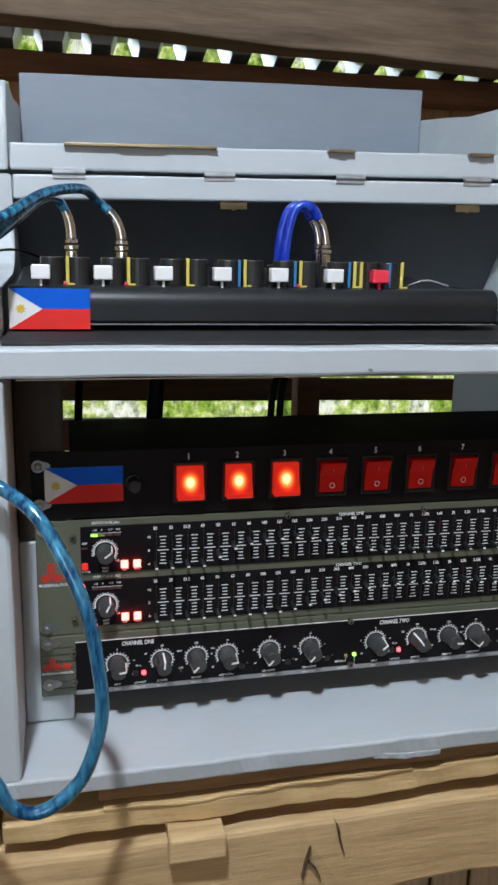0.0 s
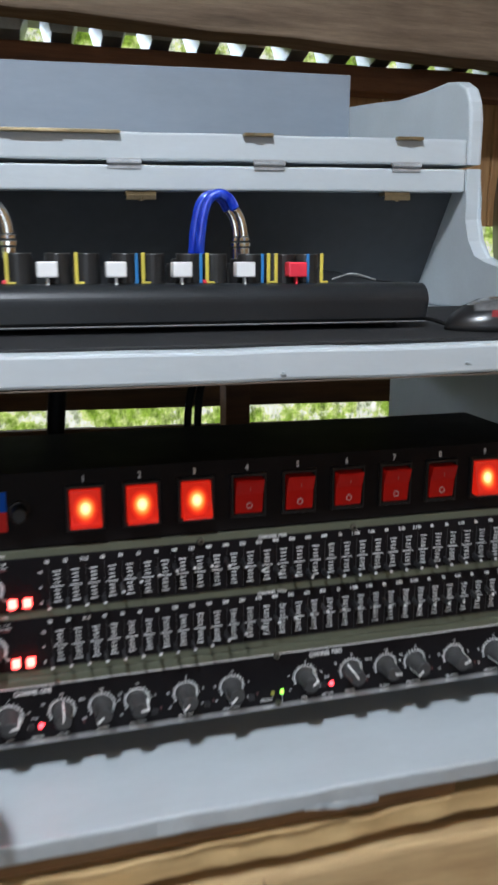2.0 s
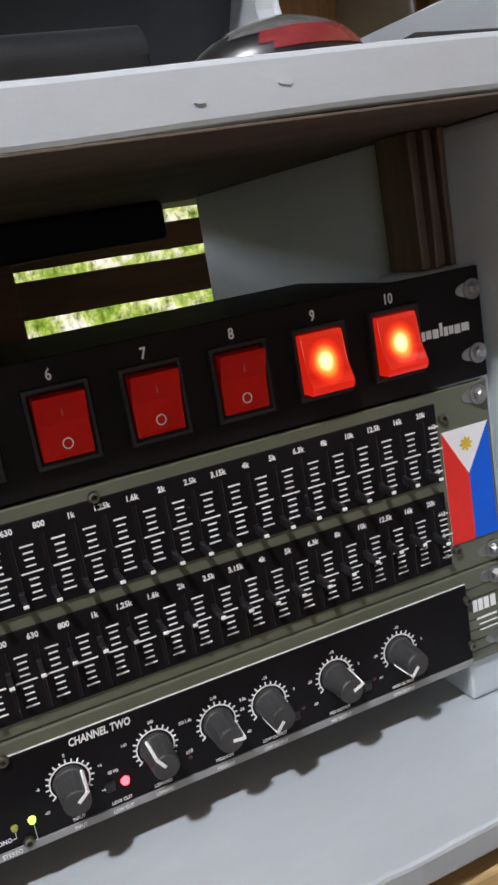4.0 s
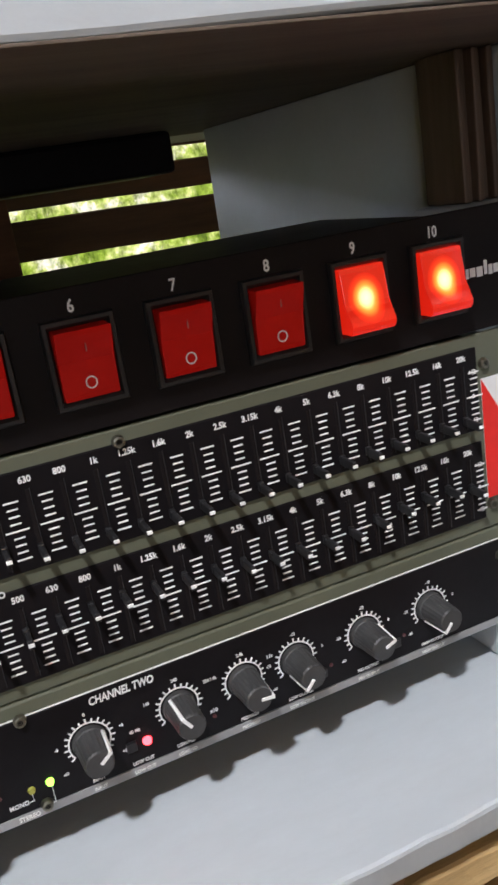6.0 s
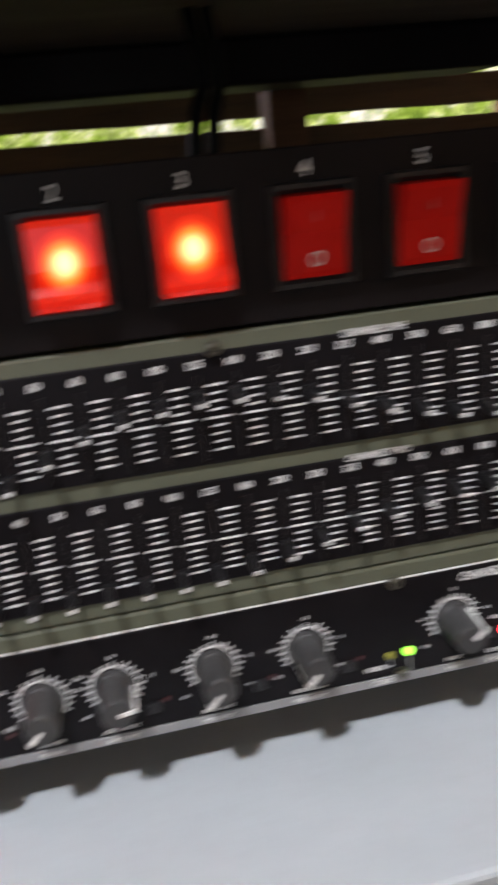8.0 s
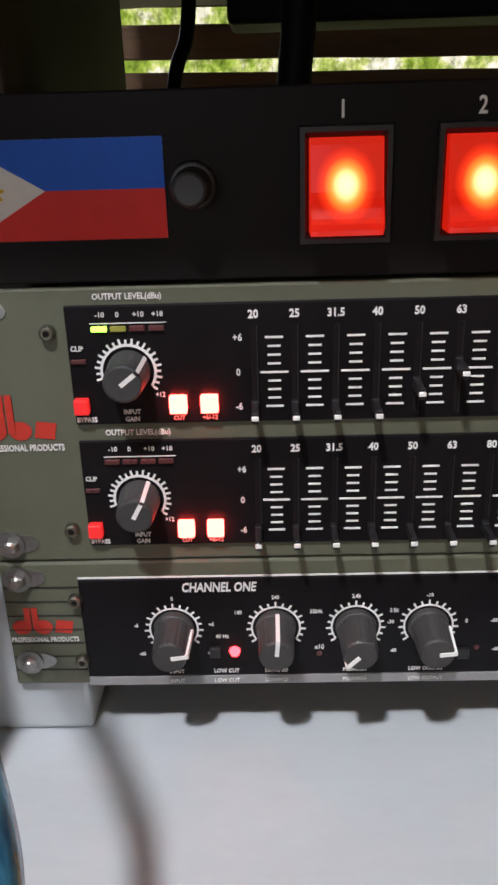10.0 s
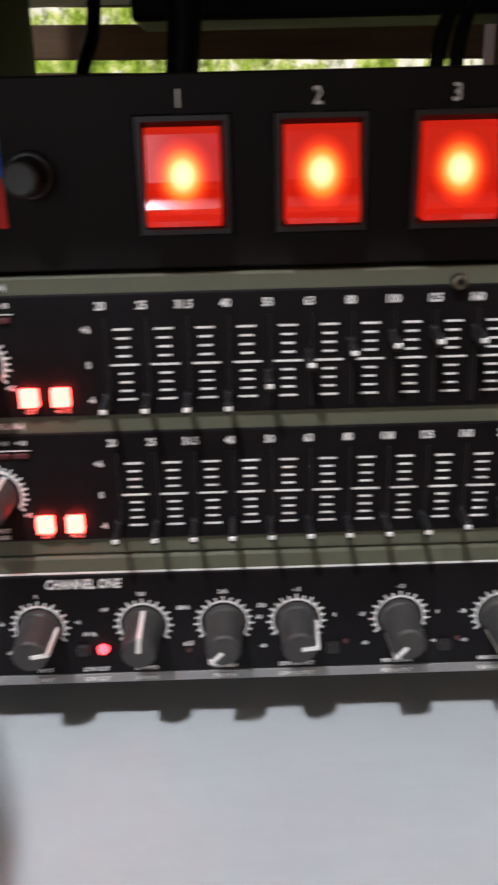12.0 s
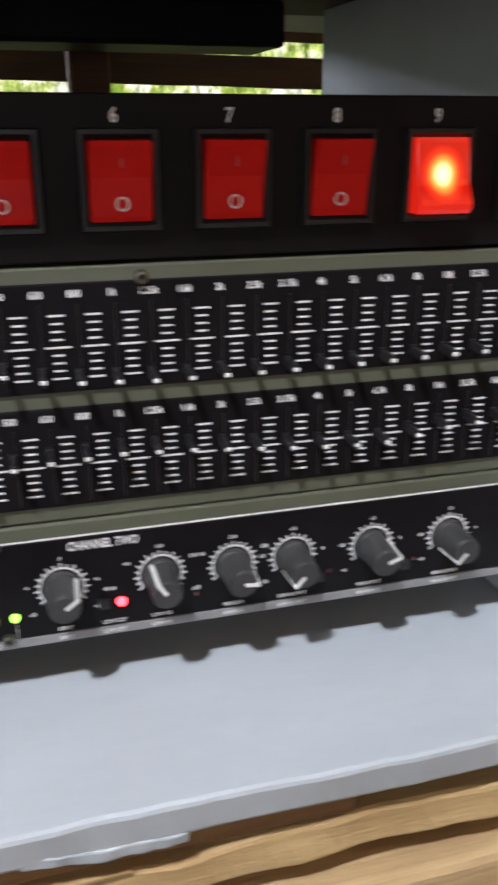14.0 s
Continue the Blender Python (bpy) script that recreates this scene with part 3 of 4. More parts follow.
for x, z, w in ((0.128, 1.256, 0.003), (0.156, 1.2545, 0.0022), (0.163, 1.2565, 0.0015), (0.208, 1.2585, 0.0026), (0.10, 1.253, 0.0018), (-0.02, 1.2505, 0.0016)):
    ring = [(x + w * chips.uniform(0.6, 1.2) * math.cos(a), z + 0.3 * w * chips.uniform(0.5, 1.3) * math.sin(a)) for a in (2 * math.pi * k / 11 for k in range(11))]
    part("paint_chip", extrude(ring, "y", -0.0674, -0.0655), GREY, cab)

# ---- shared small pieces ----

def ring_marks(radius, ticks, inner=0.0, arc=0.00045, start=-135, end=135):
    bm = bmesh.new()
    n = 40
    if arc:
        vs = []
        for i in range(n + 1):
            a = radians(start + (end - start) * i / n)
            vs.append([bm.verts.new((r * math.sin(a), 0, r * math.cos(a))) for r in (radius - arc, radius)])
        for p, q in zip(vs, vs[1:]):
            bm.faces.new((p[0], p[1], q[1], q[0]))
    for i in range(ticks):
        a = radians(start + (end - start) * i / (ticks - 1))
        m = Matrix.Rotation(a, 4, "Y")
        h = 0.0016 if i % 2 == 0 else 0.0012
        vs = [bm.verts.new(m @ Vector(c)) for c in ((-0.00033, 0, radius), (0.00033, 0, radius), (0.00033, 0, radius + h), (-0.00033, 0, radius + h))]
        bm.faces.new(vs)
    thicken(bm, 0.00015)
    return bm


def screw_mesh(r, h, hexed):
    bm = cyl((0, 0, 0), (0, -1, 0), r * 1.0, r * 0.92, h, 6 if hexed else 16, None, h * 0.25)
    if hexed:
        cyl((0, 0.0004, 0), (0, -1, 0), r * 1.42, r * 1.42, 0.0012, 20, bm)
        cyl((0, -h, 0), (0, -1, 0), r * 0.72, r * 0.5, 0.0008, 12, bm)
    else:
        cyl((0, -h * 0.98, 0), (0, 1, 0), r * 0.5, r * 0.5, h * 0.1, 6, bm)
    return bm


HEXSCREW = mesh_of("ear_screw", screw_mesh(0.0032, 0.0028, True), STEEL)
SMALLSCREW = mesh_of("panel_screw", screw_mesh(0.0024, 0.0024, False), DARKSTEEL)
SOCKET = mesh_of("socket", cyl((0, 0, 0), (0, -1, 0), 0.0011, 0.0011, 0.0001, 6), BLACKPANEL)
EARSLOT = mesh_of("ear_slot", extrude([(0.0062 * math.cos(a) * (1 if abs(math.cos(a)) < 0.5 else 1.0), 0.0032 * math.sin(a)) for a in (2 * math.pi * k / 20 for k in range(20))], "y", -0.0002, 0.0002), STEEL)


def ear_screw(x, z, y, parent, slot):
    part("ear_slot", EARSLOT, STEEL, parent, at=(x + slot, y, z))
    part("ear_screw", HEXSCREW, STEEL, parent, "zinc hex screw", at=(x, y - 0.0004, z))


def panel_screw(x, z, y, parent):
    s = part("panel_screw", SMALLSCREW, DARKSTEEL, parent, at=(x, y, z))
    part("socket", SOCKET, BLACKPANEL, s, at=(x, y - 0.0023, z))


def flag(parent, x0, x1, z0, z1, y, sideways=False):
    """A striped flag sticker: blue and red fields, white triangle, yellow sun."""
    def q(u, v):
        return (x0 + u * (x1 - x0), z0 + v * (z1 - z0)) if not sideways else (x0 + v * (x1 - x0), z1 - u * (z1 - z0))
    root = part("flag_sticker", extrude([q(0, 0), q(1, 0), q(1, 1), q(0, 1)], "y", y - 0.0003, y), FLAGWHITE, parent, "small flag sticker")
    top, low = (FLAGBLUE, FLAGRED)
    part("upper_stripe", extrude([q(0, 1), q(1, 1), q(1, 0.5), q(0.41, 0.5)], "y", y - 0.0005, y - 0.0003), top, root)
    part("lower_stripe", extrude([q(0, 0), q(1, 0), q(1, 0.5), q(0.41, 0.5)], "y", y - 0.0005, y - 0.0003), low, root)
    cu, cv = q(0.145, 0.5)
    r = 0.0034
    pts = []
    for k in range(32):
        rr = r if k % 4 in (0, 1) else r * 0.66
        a = 2 * math.pi * k / 32
        pts.append((cu + rr * math.cos(a), cv + rr * math.sin(a)))
    part("sun", extrude(pts, "y", y - 0.0005, y - 0.0003), FLAGSUN, root)


# ---- power switch panel ----
sw = thing("power_switch_panel", (0, 0.0, 1.1345), "black rack power panel with ten red rocker switches", "switch panel")
part("front_panel", box(-0.2425, 0.2425, 0.0, 0.003, 1.1345, 1.1842, 0.0006), SWITCHBLACK, sw)
part("chassis", box(-0.2155, 0.2155, 0.0031, 0.1235, 1.1375, 1.1815, 0.001), SWITCHBLACK, sw)
BEZ = bmesh.new()
loops = [[BEZ.verts.new((sx * w, y, sz * h)) for sx, sz in ((-1, -1), (1, -1), (1, 1), (-1, 1))] for w, h, y in ((0.0126, 0.0154, 0.0), (0.0126, 0.0154, -0.0018), (0.0121, 0.0149, -0.0030), (0.0108, 0.0136, -0.0030), (0.0101, 0.0124, -0.0012), (0.0101, 0.0123, 0.0))]
for lo, hi in zip(loops, loops[1:]):
    for k in range(4):
        BEZ.faces.new((lo[k], lo[(k + 1) % 4], hi[(k + 1) % 4], hi[k]))
BEZ = mesh_of("bezel", BEZ, SWBEZEL)
OFF = [(0.0, -0.0122), (0.0, 0.0122), (-0.0078, 0.0118), (-0.0074, 0.0100), (-0.0034, 0.001), (-0.0030, -0.0105), (-0.0026, -0.0122)]
ON = [(0.0, 0.0122), (0.0, -0.0122), (-0.0080, -0.0122), (-0.0094, -0.0106), (-0.0097, -0.0090), (-0.0092, -0.0076), (-0.0078, -0.0053), (-0.0062, -0.0030), (-0.0054, -0.0012), (-0.0040, 0.0105), (-0.0034, 0.0122)]
ROCK_OFF = mesh_of("rocker", extrude(OFF, "x", -0.0097, 0.0097, None, 0.0006), REDOFF)
ROCK_ON = mesh_of("rocker", extrude(ON, "x", -0.0097, 0.0097, None, 0.0003), LITROCKER)
CIRC = bmesh.new()
for k in range(24):
    a, b = (2 * math.pi * s / 24 for s in (k, k + 1))
    vs = [CIRC.verts.new((r * math.sin(w), 0, r * math.cos(w) * 1.05)) for r, w in ((0.0016, a), (0.0021, a), (0.0021, b), (0.0016, b))]
    CIRC.faces.new(vs)
thicken(CIRC, 0.0001)
CIRC = mesh_of("off_mark", CIRC, PRINT)
BARM = mesh_of("on_mark", box(-0.00018, 0.00018, -0.0008, 0.0, -0.0017, 0.0017), FAINT)
for i in range(10):
    x, z, on = -0.1302 + 0.0362 * i, 1.159, i in (0, 1, 2, 8, 9)
    s = part("rocker_switch", BEZ, BEZEL, sw, at=(x, 0, z))
    part("rocker", ROCK_ON if on else ROCK_OFF, REDOFF, s, "lit red rocker" if on else "unlit red rocker", at=(x, -0.0002, z))
    if not on:
        part("off_mark", CIRC, PRINT, s, at=(x + 0.0003, -0.0035, z - 0.0068))
        part("on_mark", BARM, FAINT, s, at=(x + 0.0003, -0.0055, z + 0.0058))
    letter(str(i + 1), 0.0062, -0.131 + 0.0362 * i, 1.1778, -0.0003, sw, PRINT, squeeze=0.8)
flag(sw, -0.2335, -0.1785, 1.1465, 1.1728, -0.0002)
fuse = part("fuse_holder", cyl((-0.171, 0, 1.160), (0, -1, 0), 0.0066, 0.0063, 0.0025, 24, None, 0.0006), BEZEL, sw, "black fuse cap")
part("fuse_cap", cyl((-0.171, -0.0025, 1.160), (0, -1, 0), 0.0052, 0.0047, 0.0105, 20, None, 0.001), SWBEZEL, fuse)
bm = bmesh.new()
for k, (a, b) in enumerate(((0.2085, 0.2112), (0.2118, 0.2145), (0.2152, 0.2182), (0.219, 0.2205), (0.2212, 0.2232), (0.2238, 0.2262), (0.2268, 0.2298), (0.2305, 0.2345))):
    quad_plate(bm, a, b, 1.1565 + (0.0004 if k % 2 else 0), 1.1605 + (0.0022 if k == 3 else 0), -0.0002)
part("maker_mark", bm, PRINT, sw, "white maker's mark")
for sx in (-1, 1):
    for z in (1.1458, 1.1745):
        ear_screw(sx * 0.2375, z, -0.0004, sw, -sx * 0.0022)

# ---- graphic equaliser ----
eq = thing("graphic_equalizer", (0, 0, 1.0445), "olive two-channel graphic equalizer with rows of sliders", "equalizer")
part("front_panel", box(-0.2413, 0.2413, 0.0, 0.003, 1.0448, 1.1332, 0.0007), OLIVE, eq)
part("chassis", box(-0.215, 0.215, 0.0031, 0.17, 1.047, 1.131, 0.001), SWITCHBLACK, eq)
BANDS = "20 25 31.5 40 50 63 80 100 125 160 200 250 315 400 500 630 800 1k 1.25k 1.6k 2k 2.5k 3.15k 4k 5k 6.3k 8k 10k 12.5k 16k 20k".split()
CH1 = [-1, -1, -1, -1, -.4, .15, .45, .62, .7, .7, .6, .4, .05, -.3, -.55, -.8, -.9, -.95, -1, -1, -1, -1, -1, -1, -.98, -.95, -.92, -.9, -.88, -.9, -.95]
CH2 = [-1, -1, -1, -1, -1, -1, -1, -1, -.98, -.85, -.6, -.3, 0, .2, .4, .5, .55, .6, .55, .5, .4, .3, .2, .12, .06, .05, .2, .38, .45, .4, .1]
SLOT = mesh_of("slider_slot", box(-0.0008, 0.0008, -0.0003, 0.0, -0.0138, 0.0138, 0.0002), SWITCHBLACK)
CAP = bmesh.new()
box(-0.0011, 0.0011, -0.0022, 0.0, -0.0015, 0.0022, 0.0004, CAP)
box(-0.0009, 0.0009, -0.0104, -0.0018, -0.0019, 0.0016, 0.0004, CAP)
CAP = mesh_of("slider_cap", CAP, BEZEL)
CAPMARK = mesh_of("slider_mark", box(-0.00105, 0.00105, -0.0110, -0.0102, -0.0007, 0.0006, 0.0002), PRINT)
SLOTEDGE = mesh_of("slot_edge", box(0.0008, 0.00105, -0.0006, 0.0, -0.0138, 0.0138), SLOTMETAL)
for ch, (mid, values) in enumerate(((1.1075, CH1), (1.066, CH2))):
    win = part("channel_window", box(-0.2098, 0.2115, -0.0012, -0.0001, mid - 0.0155, mid + 0.0208, 0.0007), BLACKPANEL, eq, "black channel window")
    bm = bmesh.new()
    y = -0.0014
    for i, f in enumerate(BANDS):
        x = -0.1558 + 0.01175 * i + 0.0000073 * i * i
        for k in range(-4, 5):
            w = 0.0041 if k == 0 else (0.0026 if abs(k) == 4 else 0.0019)
            quad_plate(bm, x + 0.0058 - w, x + 0.0058 + w, mid + k * 0.00262 - 0.0003, mid + k * 0.00262 + 0.0003, y)
        slot = part("slider_slot", SLOT, BEZEL, win, at=(x, -0.0013, mid))
        part("slot_edge", SLOTEDGE, SLOTMETAL, slot, at=(x, -0.0013, mid))
        c = part("slider", CAP, KNOB, win, at=(x, -0.0014, mid + values[i] * 0.0105))
        letter(f, 0.0033, x, mid + 0.0172, -0.0015, win, PRINT, squeeze=0.9, heavy=0.03)
        part("slider_mark", CAPMARK, PRINT, win, at=(x, -0.0014, mid + values[i] * 0.0105))
    part("printed_scale", bm, PRINT, win, "white printed scale")
    for s, dz in (("+6", 0.0105), ("0", 0), ("-6", -0.0105)):
        letter(s, 0.0030, -0.1605, mid + dz, -0.0015, win, PRINT)
        letter(s.replace("6", "12"), 0.0029, 0.2085, mid + dz, -0.0015, win, PRINT)
    letter("CHANNEL ONE" if ch == 0 else "CHANNEL TWO", 0.0034, -0.004, mid + 0.0206, -0.0016, eq, PRINT)
    letter("OUTPUT LEVEL(dBu)", 0.0025, -0.1915, mid + 0.0230, -0.0004, eq, PRINT, squeeze=0.88)
    for s, x in (("-10", -0.1995), ("0", -0.1945), ("+10", -0.1885), ("+18", -0.183)):
        letter(s, 0.0021, x, mid + 0.0180, -0.0015, win, PRINT, squeeze=1.0)
    bm = bmesh.new()
    quad_plate(bm, -0.2025, -0.1805, mid + 0.01545, mid + 0.0157, y)
    part("level_line", bm, PRINT, win)
    for k, x in enumerate((-0.2, -0.1945, -0.189, -0.1835)):
        m = (LEDGREEN, LEDYELLOW, LEDOFF, LEDOFF)[k] if ch == 0 else LEDOFF
        part("level_led", box(x - 0.0023, x + 0.0023, -0.0022, -0.0012, mid + 0.0132, mid + 0.0148, 0.0003), m, win, "lit level light" if ch == 0 and k < 2 else "")
    letter("CLIP", 0.0022, -0.207, mid + 0.0082, -0.0015, win, PRINT)
    part("clip_led", box(-0.2092, -0.2047, -0.002, -0.0012, mid + 0.0037, mid + 0.0051, 0.0003), LEDOFF, win)
    part("bypass_button", box(-0.2093, -0.2049, -0.0042, -0.0012, mid - 0.0114, mid - 0.0066, 0.0005), BTNDIM, win, "dim red bypass button")
    letter("BYPASS", 0.0022, -0.2062, mid - 0.0138, -0.0015, win, PRINT)
    for k, x in enumerate((-0.1785, -0.1693)):
        part("lit_button", box(x - 0.0026, x + 0.0026, -0.004, -0.0012, mid - 0.0117, mid - 0.0062, 0.0005), BTNLIT, win, "bright lit red button")
        letter(("CUT", "+6/-12")[k], 0.0020, x, mid - 0.0137, -0.0015, win, PRINT)
    kx, kz = -0.1925, mid + 0.0012
    part("dial_scale", mesh_of("dial_scale", ring_marks(0.0083, 21, arc=0.0008, start=-105, end=125), PRINT), PRINT, win, at=(kx, -0.0016, kz))
    k = part("gain_knob", cyl((kx, -0.0013, kz), (0, -1, 0), 0.0064, 0.0056, 0.0125, 32, None, 0.0008), KNOB, win, "dark grey gain knob")
    a = radians((52, 28)[ch])
    bm = box(-0.00065, 0.00065, -0.0002, 0, -0.0008, 0.0056)
    extrude([(-0.0002, 0.0046), (-0.0002, 0.0057), (0.0125, 0.0066), (0.0125, 0.0058)], "x", -0.00065, 0.00065, bm)
    bm.transform(Matrix.Translation((kx, -0.0138, kz)) @ Matrix.Rotation(a, 4, "Y"))
    part("pointer", bm, PRINT, k)
    for s, dz in (("INPUT", -0.0125), ("GAIN", -0.0148)):
        letter(s, 0.0021, kx, mid + dz + 0.001, -0.0015, win, PRINT)
    letter("+12", 0.0021, kx + 0.0088, mid - 0.0062, -0.0015, win, PRINT)
for x in (-0.055, 0.056):
    panel_screw(x, 1.1292, -0.0013, eq)
for sx in (-1, 1):
    for z in (1.1205, 1.0562):
        panel_screw(sx * 0.2152, z, 0.0, eq)
    for z in (1.127, 1.0512):
        ear_screw(sx * 0.2355, z, -0.0002, eq, -sx * 0.0028)
flag(eq, 0.2135, 0.2392, 1.0592, 1.1138, -0.0002, True)


def maker_logo(parent, x0, z0, w, h, y):
    """A red abstract maker's mark: three blocks, two with an upright."""
    bm = bmesh.new()
    s = w / 3.2
    t = s * 0.3
    for k in range(2):
        a = x0 + k * s * 1.08
        ring = 16
        cx, cz = a + s / 2, z0 + s * 0.42
        for i in range(ring):
            p, q = 2 * math.pi * i / ring, 2 * math.pi * (i + 1) / ring
            v = [bm.verts.new((cx + r * s * math.cos(u), y, cz + r * s * 0.86 * math.sin(u))) for r, u in ((0.0, p), (0.5, p), (0.5, q))]
            bm.faces.new(v)
        ux = a + (s - t if k == 0 else 0)
        quad_plate(bm, ux, ux + t, z0 + s * 0.3, z0 + h, y)
    a = x0 + 2.16 * s
    v = [bm.verts.new((a + u * s, y, z0 + w2 * s)) for u, w2 in ((0, 0.1), (0.85, 0.0), (1.0, 0.74), (0.15, 0.84))]
    bm.faces.new(v)
    return part("maker_logo", bm, REDPRINT, parent, "red maker's logo")


maker_logo(eq, -0.2385, 1.0872, 0.0228, 0.0145, -0.0003)
letter("PROFESSIONAL PRODUCTS", 0.0030, -0.2272, 1.0845, -0.0003, eq, PRINT, squeeze=0.7)

# ---- crossover ----
xo = thing("audio_crossover", (0, 0, 0.995), "olive and black audio crossover with a row of knobs", "crossover")
part("front_panel", box(-0.2413, 0.2413, 0.0, 0.003, 0.9952, 1.0442, 0.0012), OLIVE, xo)
part("chassis", box(-0.213, 0.213, 0.0031, 0.16, 0.9985, 1.042, 0.001), SWITCHBLACK, xo)
win = part("front_window", box(-0.2155, 0.2172, -0.0012, -0.0001, 0.9992, 1.0378, 0.0004), BLACKPANEL, xo, "glossy black front window")
bm = bmesh.new()
quad_plate(bm, -0.2155, 0.2172, 1.0379, 1.0385, -0.0004)
part("edge_line", bm, PRINT, xo)
part("name_strip", box(-0.2155, 0.2172, -0.0012, -0.0001, 0.9954, 0.9990, 0.0003), GREYPRINT, xo, "grey strip with control names")
for a, b in ((-0.2408, -0.216), (0.2178, 0.2408)):
    for k in range(7):
        part("ear_line", quad_plate(bmesh.new(), a, b, 1.0015 + k * 0.0055, 1.0018 + k * 0.0055, -0.0001), BEZEL, xo)
KBODY = bmesh.new()
rings = []
for y, r, flute in ((0, 0.0068, 0), (-0.0022, 0.0066, 0), (-0.0026, 0.0061, 0.00008), (-0.0155, 0.0055, 0.00008), (-0.0163, 0.005, 0)):
    rings.append([KBODY.verts.new(((r + (flute if k % 2 else -flute)) * math.cos(math.pi * k / 22), y, (r + (flute if k % 2 else -flute)) * math.sin(math.pi * k / 22))) for k in range(44)])
for p, q in zip(rings, rings[1:]):
    for k in range(44):
        KBODY.faces.new((p[k], p[(k + 1) % 44], q[(k + 1) % 44], q[k]))
KBODY.faces.new(rings[-1])
KBODY = mesh_of("control_knob", KBODY, KNOB)
PTR = bmesh.new()
box(-0.00065, 0.00065, -0.0167, -0.0162, 0.0006, 0.0057, 0, PTR)
vs = [PTR.verts.new(c) for c in ((-0.00065, -0.0026, 0.0069), (0.00065, -0.0026, 0.0069), (0.00065, -0.0166, 0.0062), (-0.00065, -0.0166, 0.0062), (-0.00065, -0.0026, 0.0055), (0.00065, -0.0026, 0.0055), (0.00065, -0.0166, 0.0048), (-0.00065, -0.0166, 0.0048))]
for f in ((0, 1, 2, 3), (4, 5, 6, 7), (0, 1, 5, 4), (2, 3, 7, 6), (1, 2, 6, 5), (0, 3, 7, 4)):
    PTR.faces.new([vs[j] for j in f])
PTR = mesh_of("pointer", PTR, PRINT)
DIAL = mesh_of("dial_scale", ring_marks(0.0083, 17, arc=0.0006, start=-125, end=125), PRINT)
KNOBS = [(-0.185, 82), (-0.151, 5), (-0.1245, 225), (-0.1005, 84), (-0.0665, 222), (-0.0332, 222), (0.022, 52), (0.058, -34), (0.086, 97), (0.110, 222), (0.143, 68), (0.177, 222)]
NUMBERS = [("-6", "0", "+6"), ("140", "240", "350"), ("1.4k", "2.4k", "3.5k"), ("-30", "-10", "0"), ("-30", "-10", "0"), ("-30", "-10", "0")] * 2
BELOW = ["INPUT", "LOW/MID", "MID/HIGH", "LOW OUTPUT", "MID OUTPUT", "HIGH OUTPUT"] * 2
for (x, turn), three, name in zip(KNOBS, NUMBERS, BELOW):
    z = 1.0185
    part("dial_scale", DIAL, PRINT, win, at=(x, -0.0014, z))
    k = part("control_knob", KBODY, KNOB, win, "dark grey ribbed knob", at=(x, -0.0012, z))
    p = part("pointer", PTR, PRINT, k, at=(x, -0.0012, z))
    p.rotation_euler = (0, radians(turn), 0)
    for s, ax, az in zip(three, (-0.0125, 0, 0.0125), (0.0016, 0.0118, 0.0016)):
        letter(s, 0.0020, x + ax, z + az + (0.0045 if name.startswith(("LOW/", "MID/")) and ax else 0), -0.0015, win, PRINT)
    for s, ax in (("-60", -0.0112), ("+6", 0.0118)):
        if "/" not in name:
            letter(s, 0.0019, x + ax, z - 0.0098, -0.0015, win, PRINT)
    letter(name, 0.0021, x, 1.0012, -0.0015, win, PRINT)
    letter(name, 0.0021, x, 0.9972, -0.0015, xo, PRINT)
letter("CHANNEL ONE", 0.0048, -0.1695, 1.0345, -0.0016, win, PRINT, squeeze=0.72, slant=0.15, heavy=0.025)
letter("CHANNEL TWO", 0.0048, 0.0375, 1.0345, -0.0016, win, PRINT, squeeze=0.72, slant=0.15, heavy=0.025)
for x in (-0.165, 0.043):
    part("cut_led", cyl((x, -0.0012, 1.0092), (0, -1, 0), 0.0019, 0.0015, 0.0013, 16), LEDRED, win, "lit red light")
    part("cut_button", box(x - 0.0085, x - 0.0045, -0.003, -0.0012, 1.0075, 1.0115, 0.0004), BEZEL, win)
    letter("40 Hz", 0.0021, x - 0.004, 1.0153, -0.0015, win, PRINT)
    letter("LOW CUT", 0.0022, x - 0.003, 1.0012, -0.0015, win, PRINT)
    letter("LOW CUT", 0.0022, x - 0.003, 0.9972, -0.0015, xo, PRINT)
    letter("x10", 0.0025, x + 0.0285, 1.0105, -0.0015, win, PRINT)
    part("range_led", cyl((x + 0.0285, -0.0012, 1.0078), (0, -1, 0), 0.0009, 0.0008, 0.0006, 10), LEDOFF, win)
for x in (-0.0885, -0.051, -0.0185, 0.121, 0.158):
    part("phase_button", box(x - 0.002, x + 0.002, -0.0028, -0.0012, 1.0055, 1.0095, 0.0004), BEZEL, win)
    part("phase_led", cyl((x + 0.0045, -0.0012, 1.0095), (0, -1, 0), 0.0009, 0.0008, 0.0006, 10), LEDOFF, win)
part("stereo_led", cyl((0.0045, -0.0012, 1.0086), (0, -1, 0), 0.0016, 0.0013, 0.0014, 14), LEDGREEN, win, "lit green stereo light")
part("mono_led", cyl((-0.0025, -0.0012, 1.0080), (0, -1, 0), 0.0015, 0.0012, 0.0012, 14), LEDYELLOW, win)
letter("MONO", 0.0027, -0.008, 1.0035, -0.0015, win, PRINT)
letter("STEREO", 0.0027, -0.0055, 0.9973, -0.0015, xo, PRINT)
bm = bmesh.new()
for a in ((0.0047, 0.0049, 0.9995, 1.0068), (0.003, 0.0049, 0.9993, 0.9995), (-0.0027, -0.0025, 1.0035, 1.0064), (-0.0042, -0.0025, 1.0033, 1.0035)):
    quad_plate(bm, *a, -0.0014)
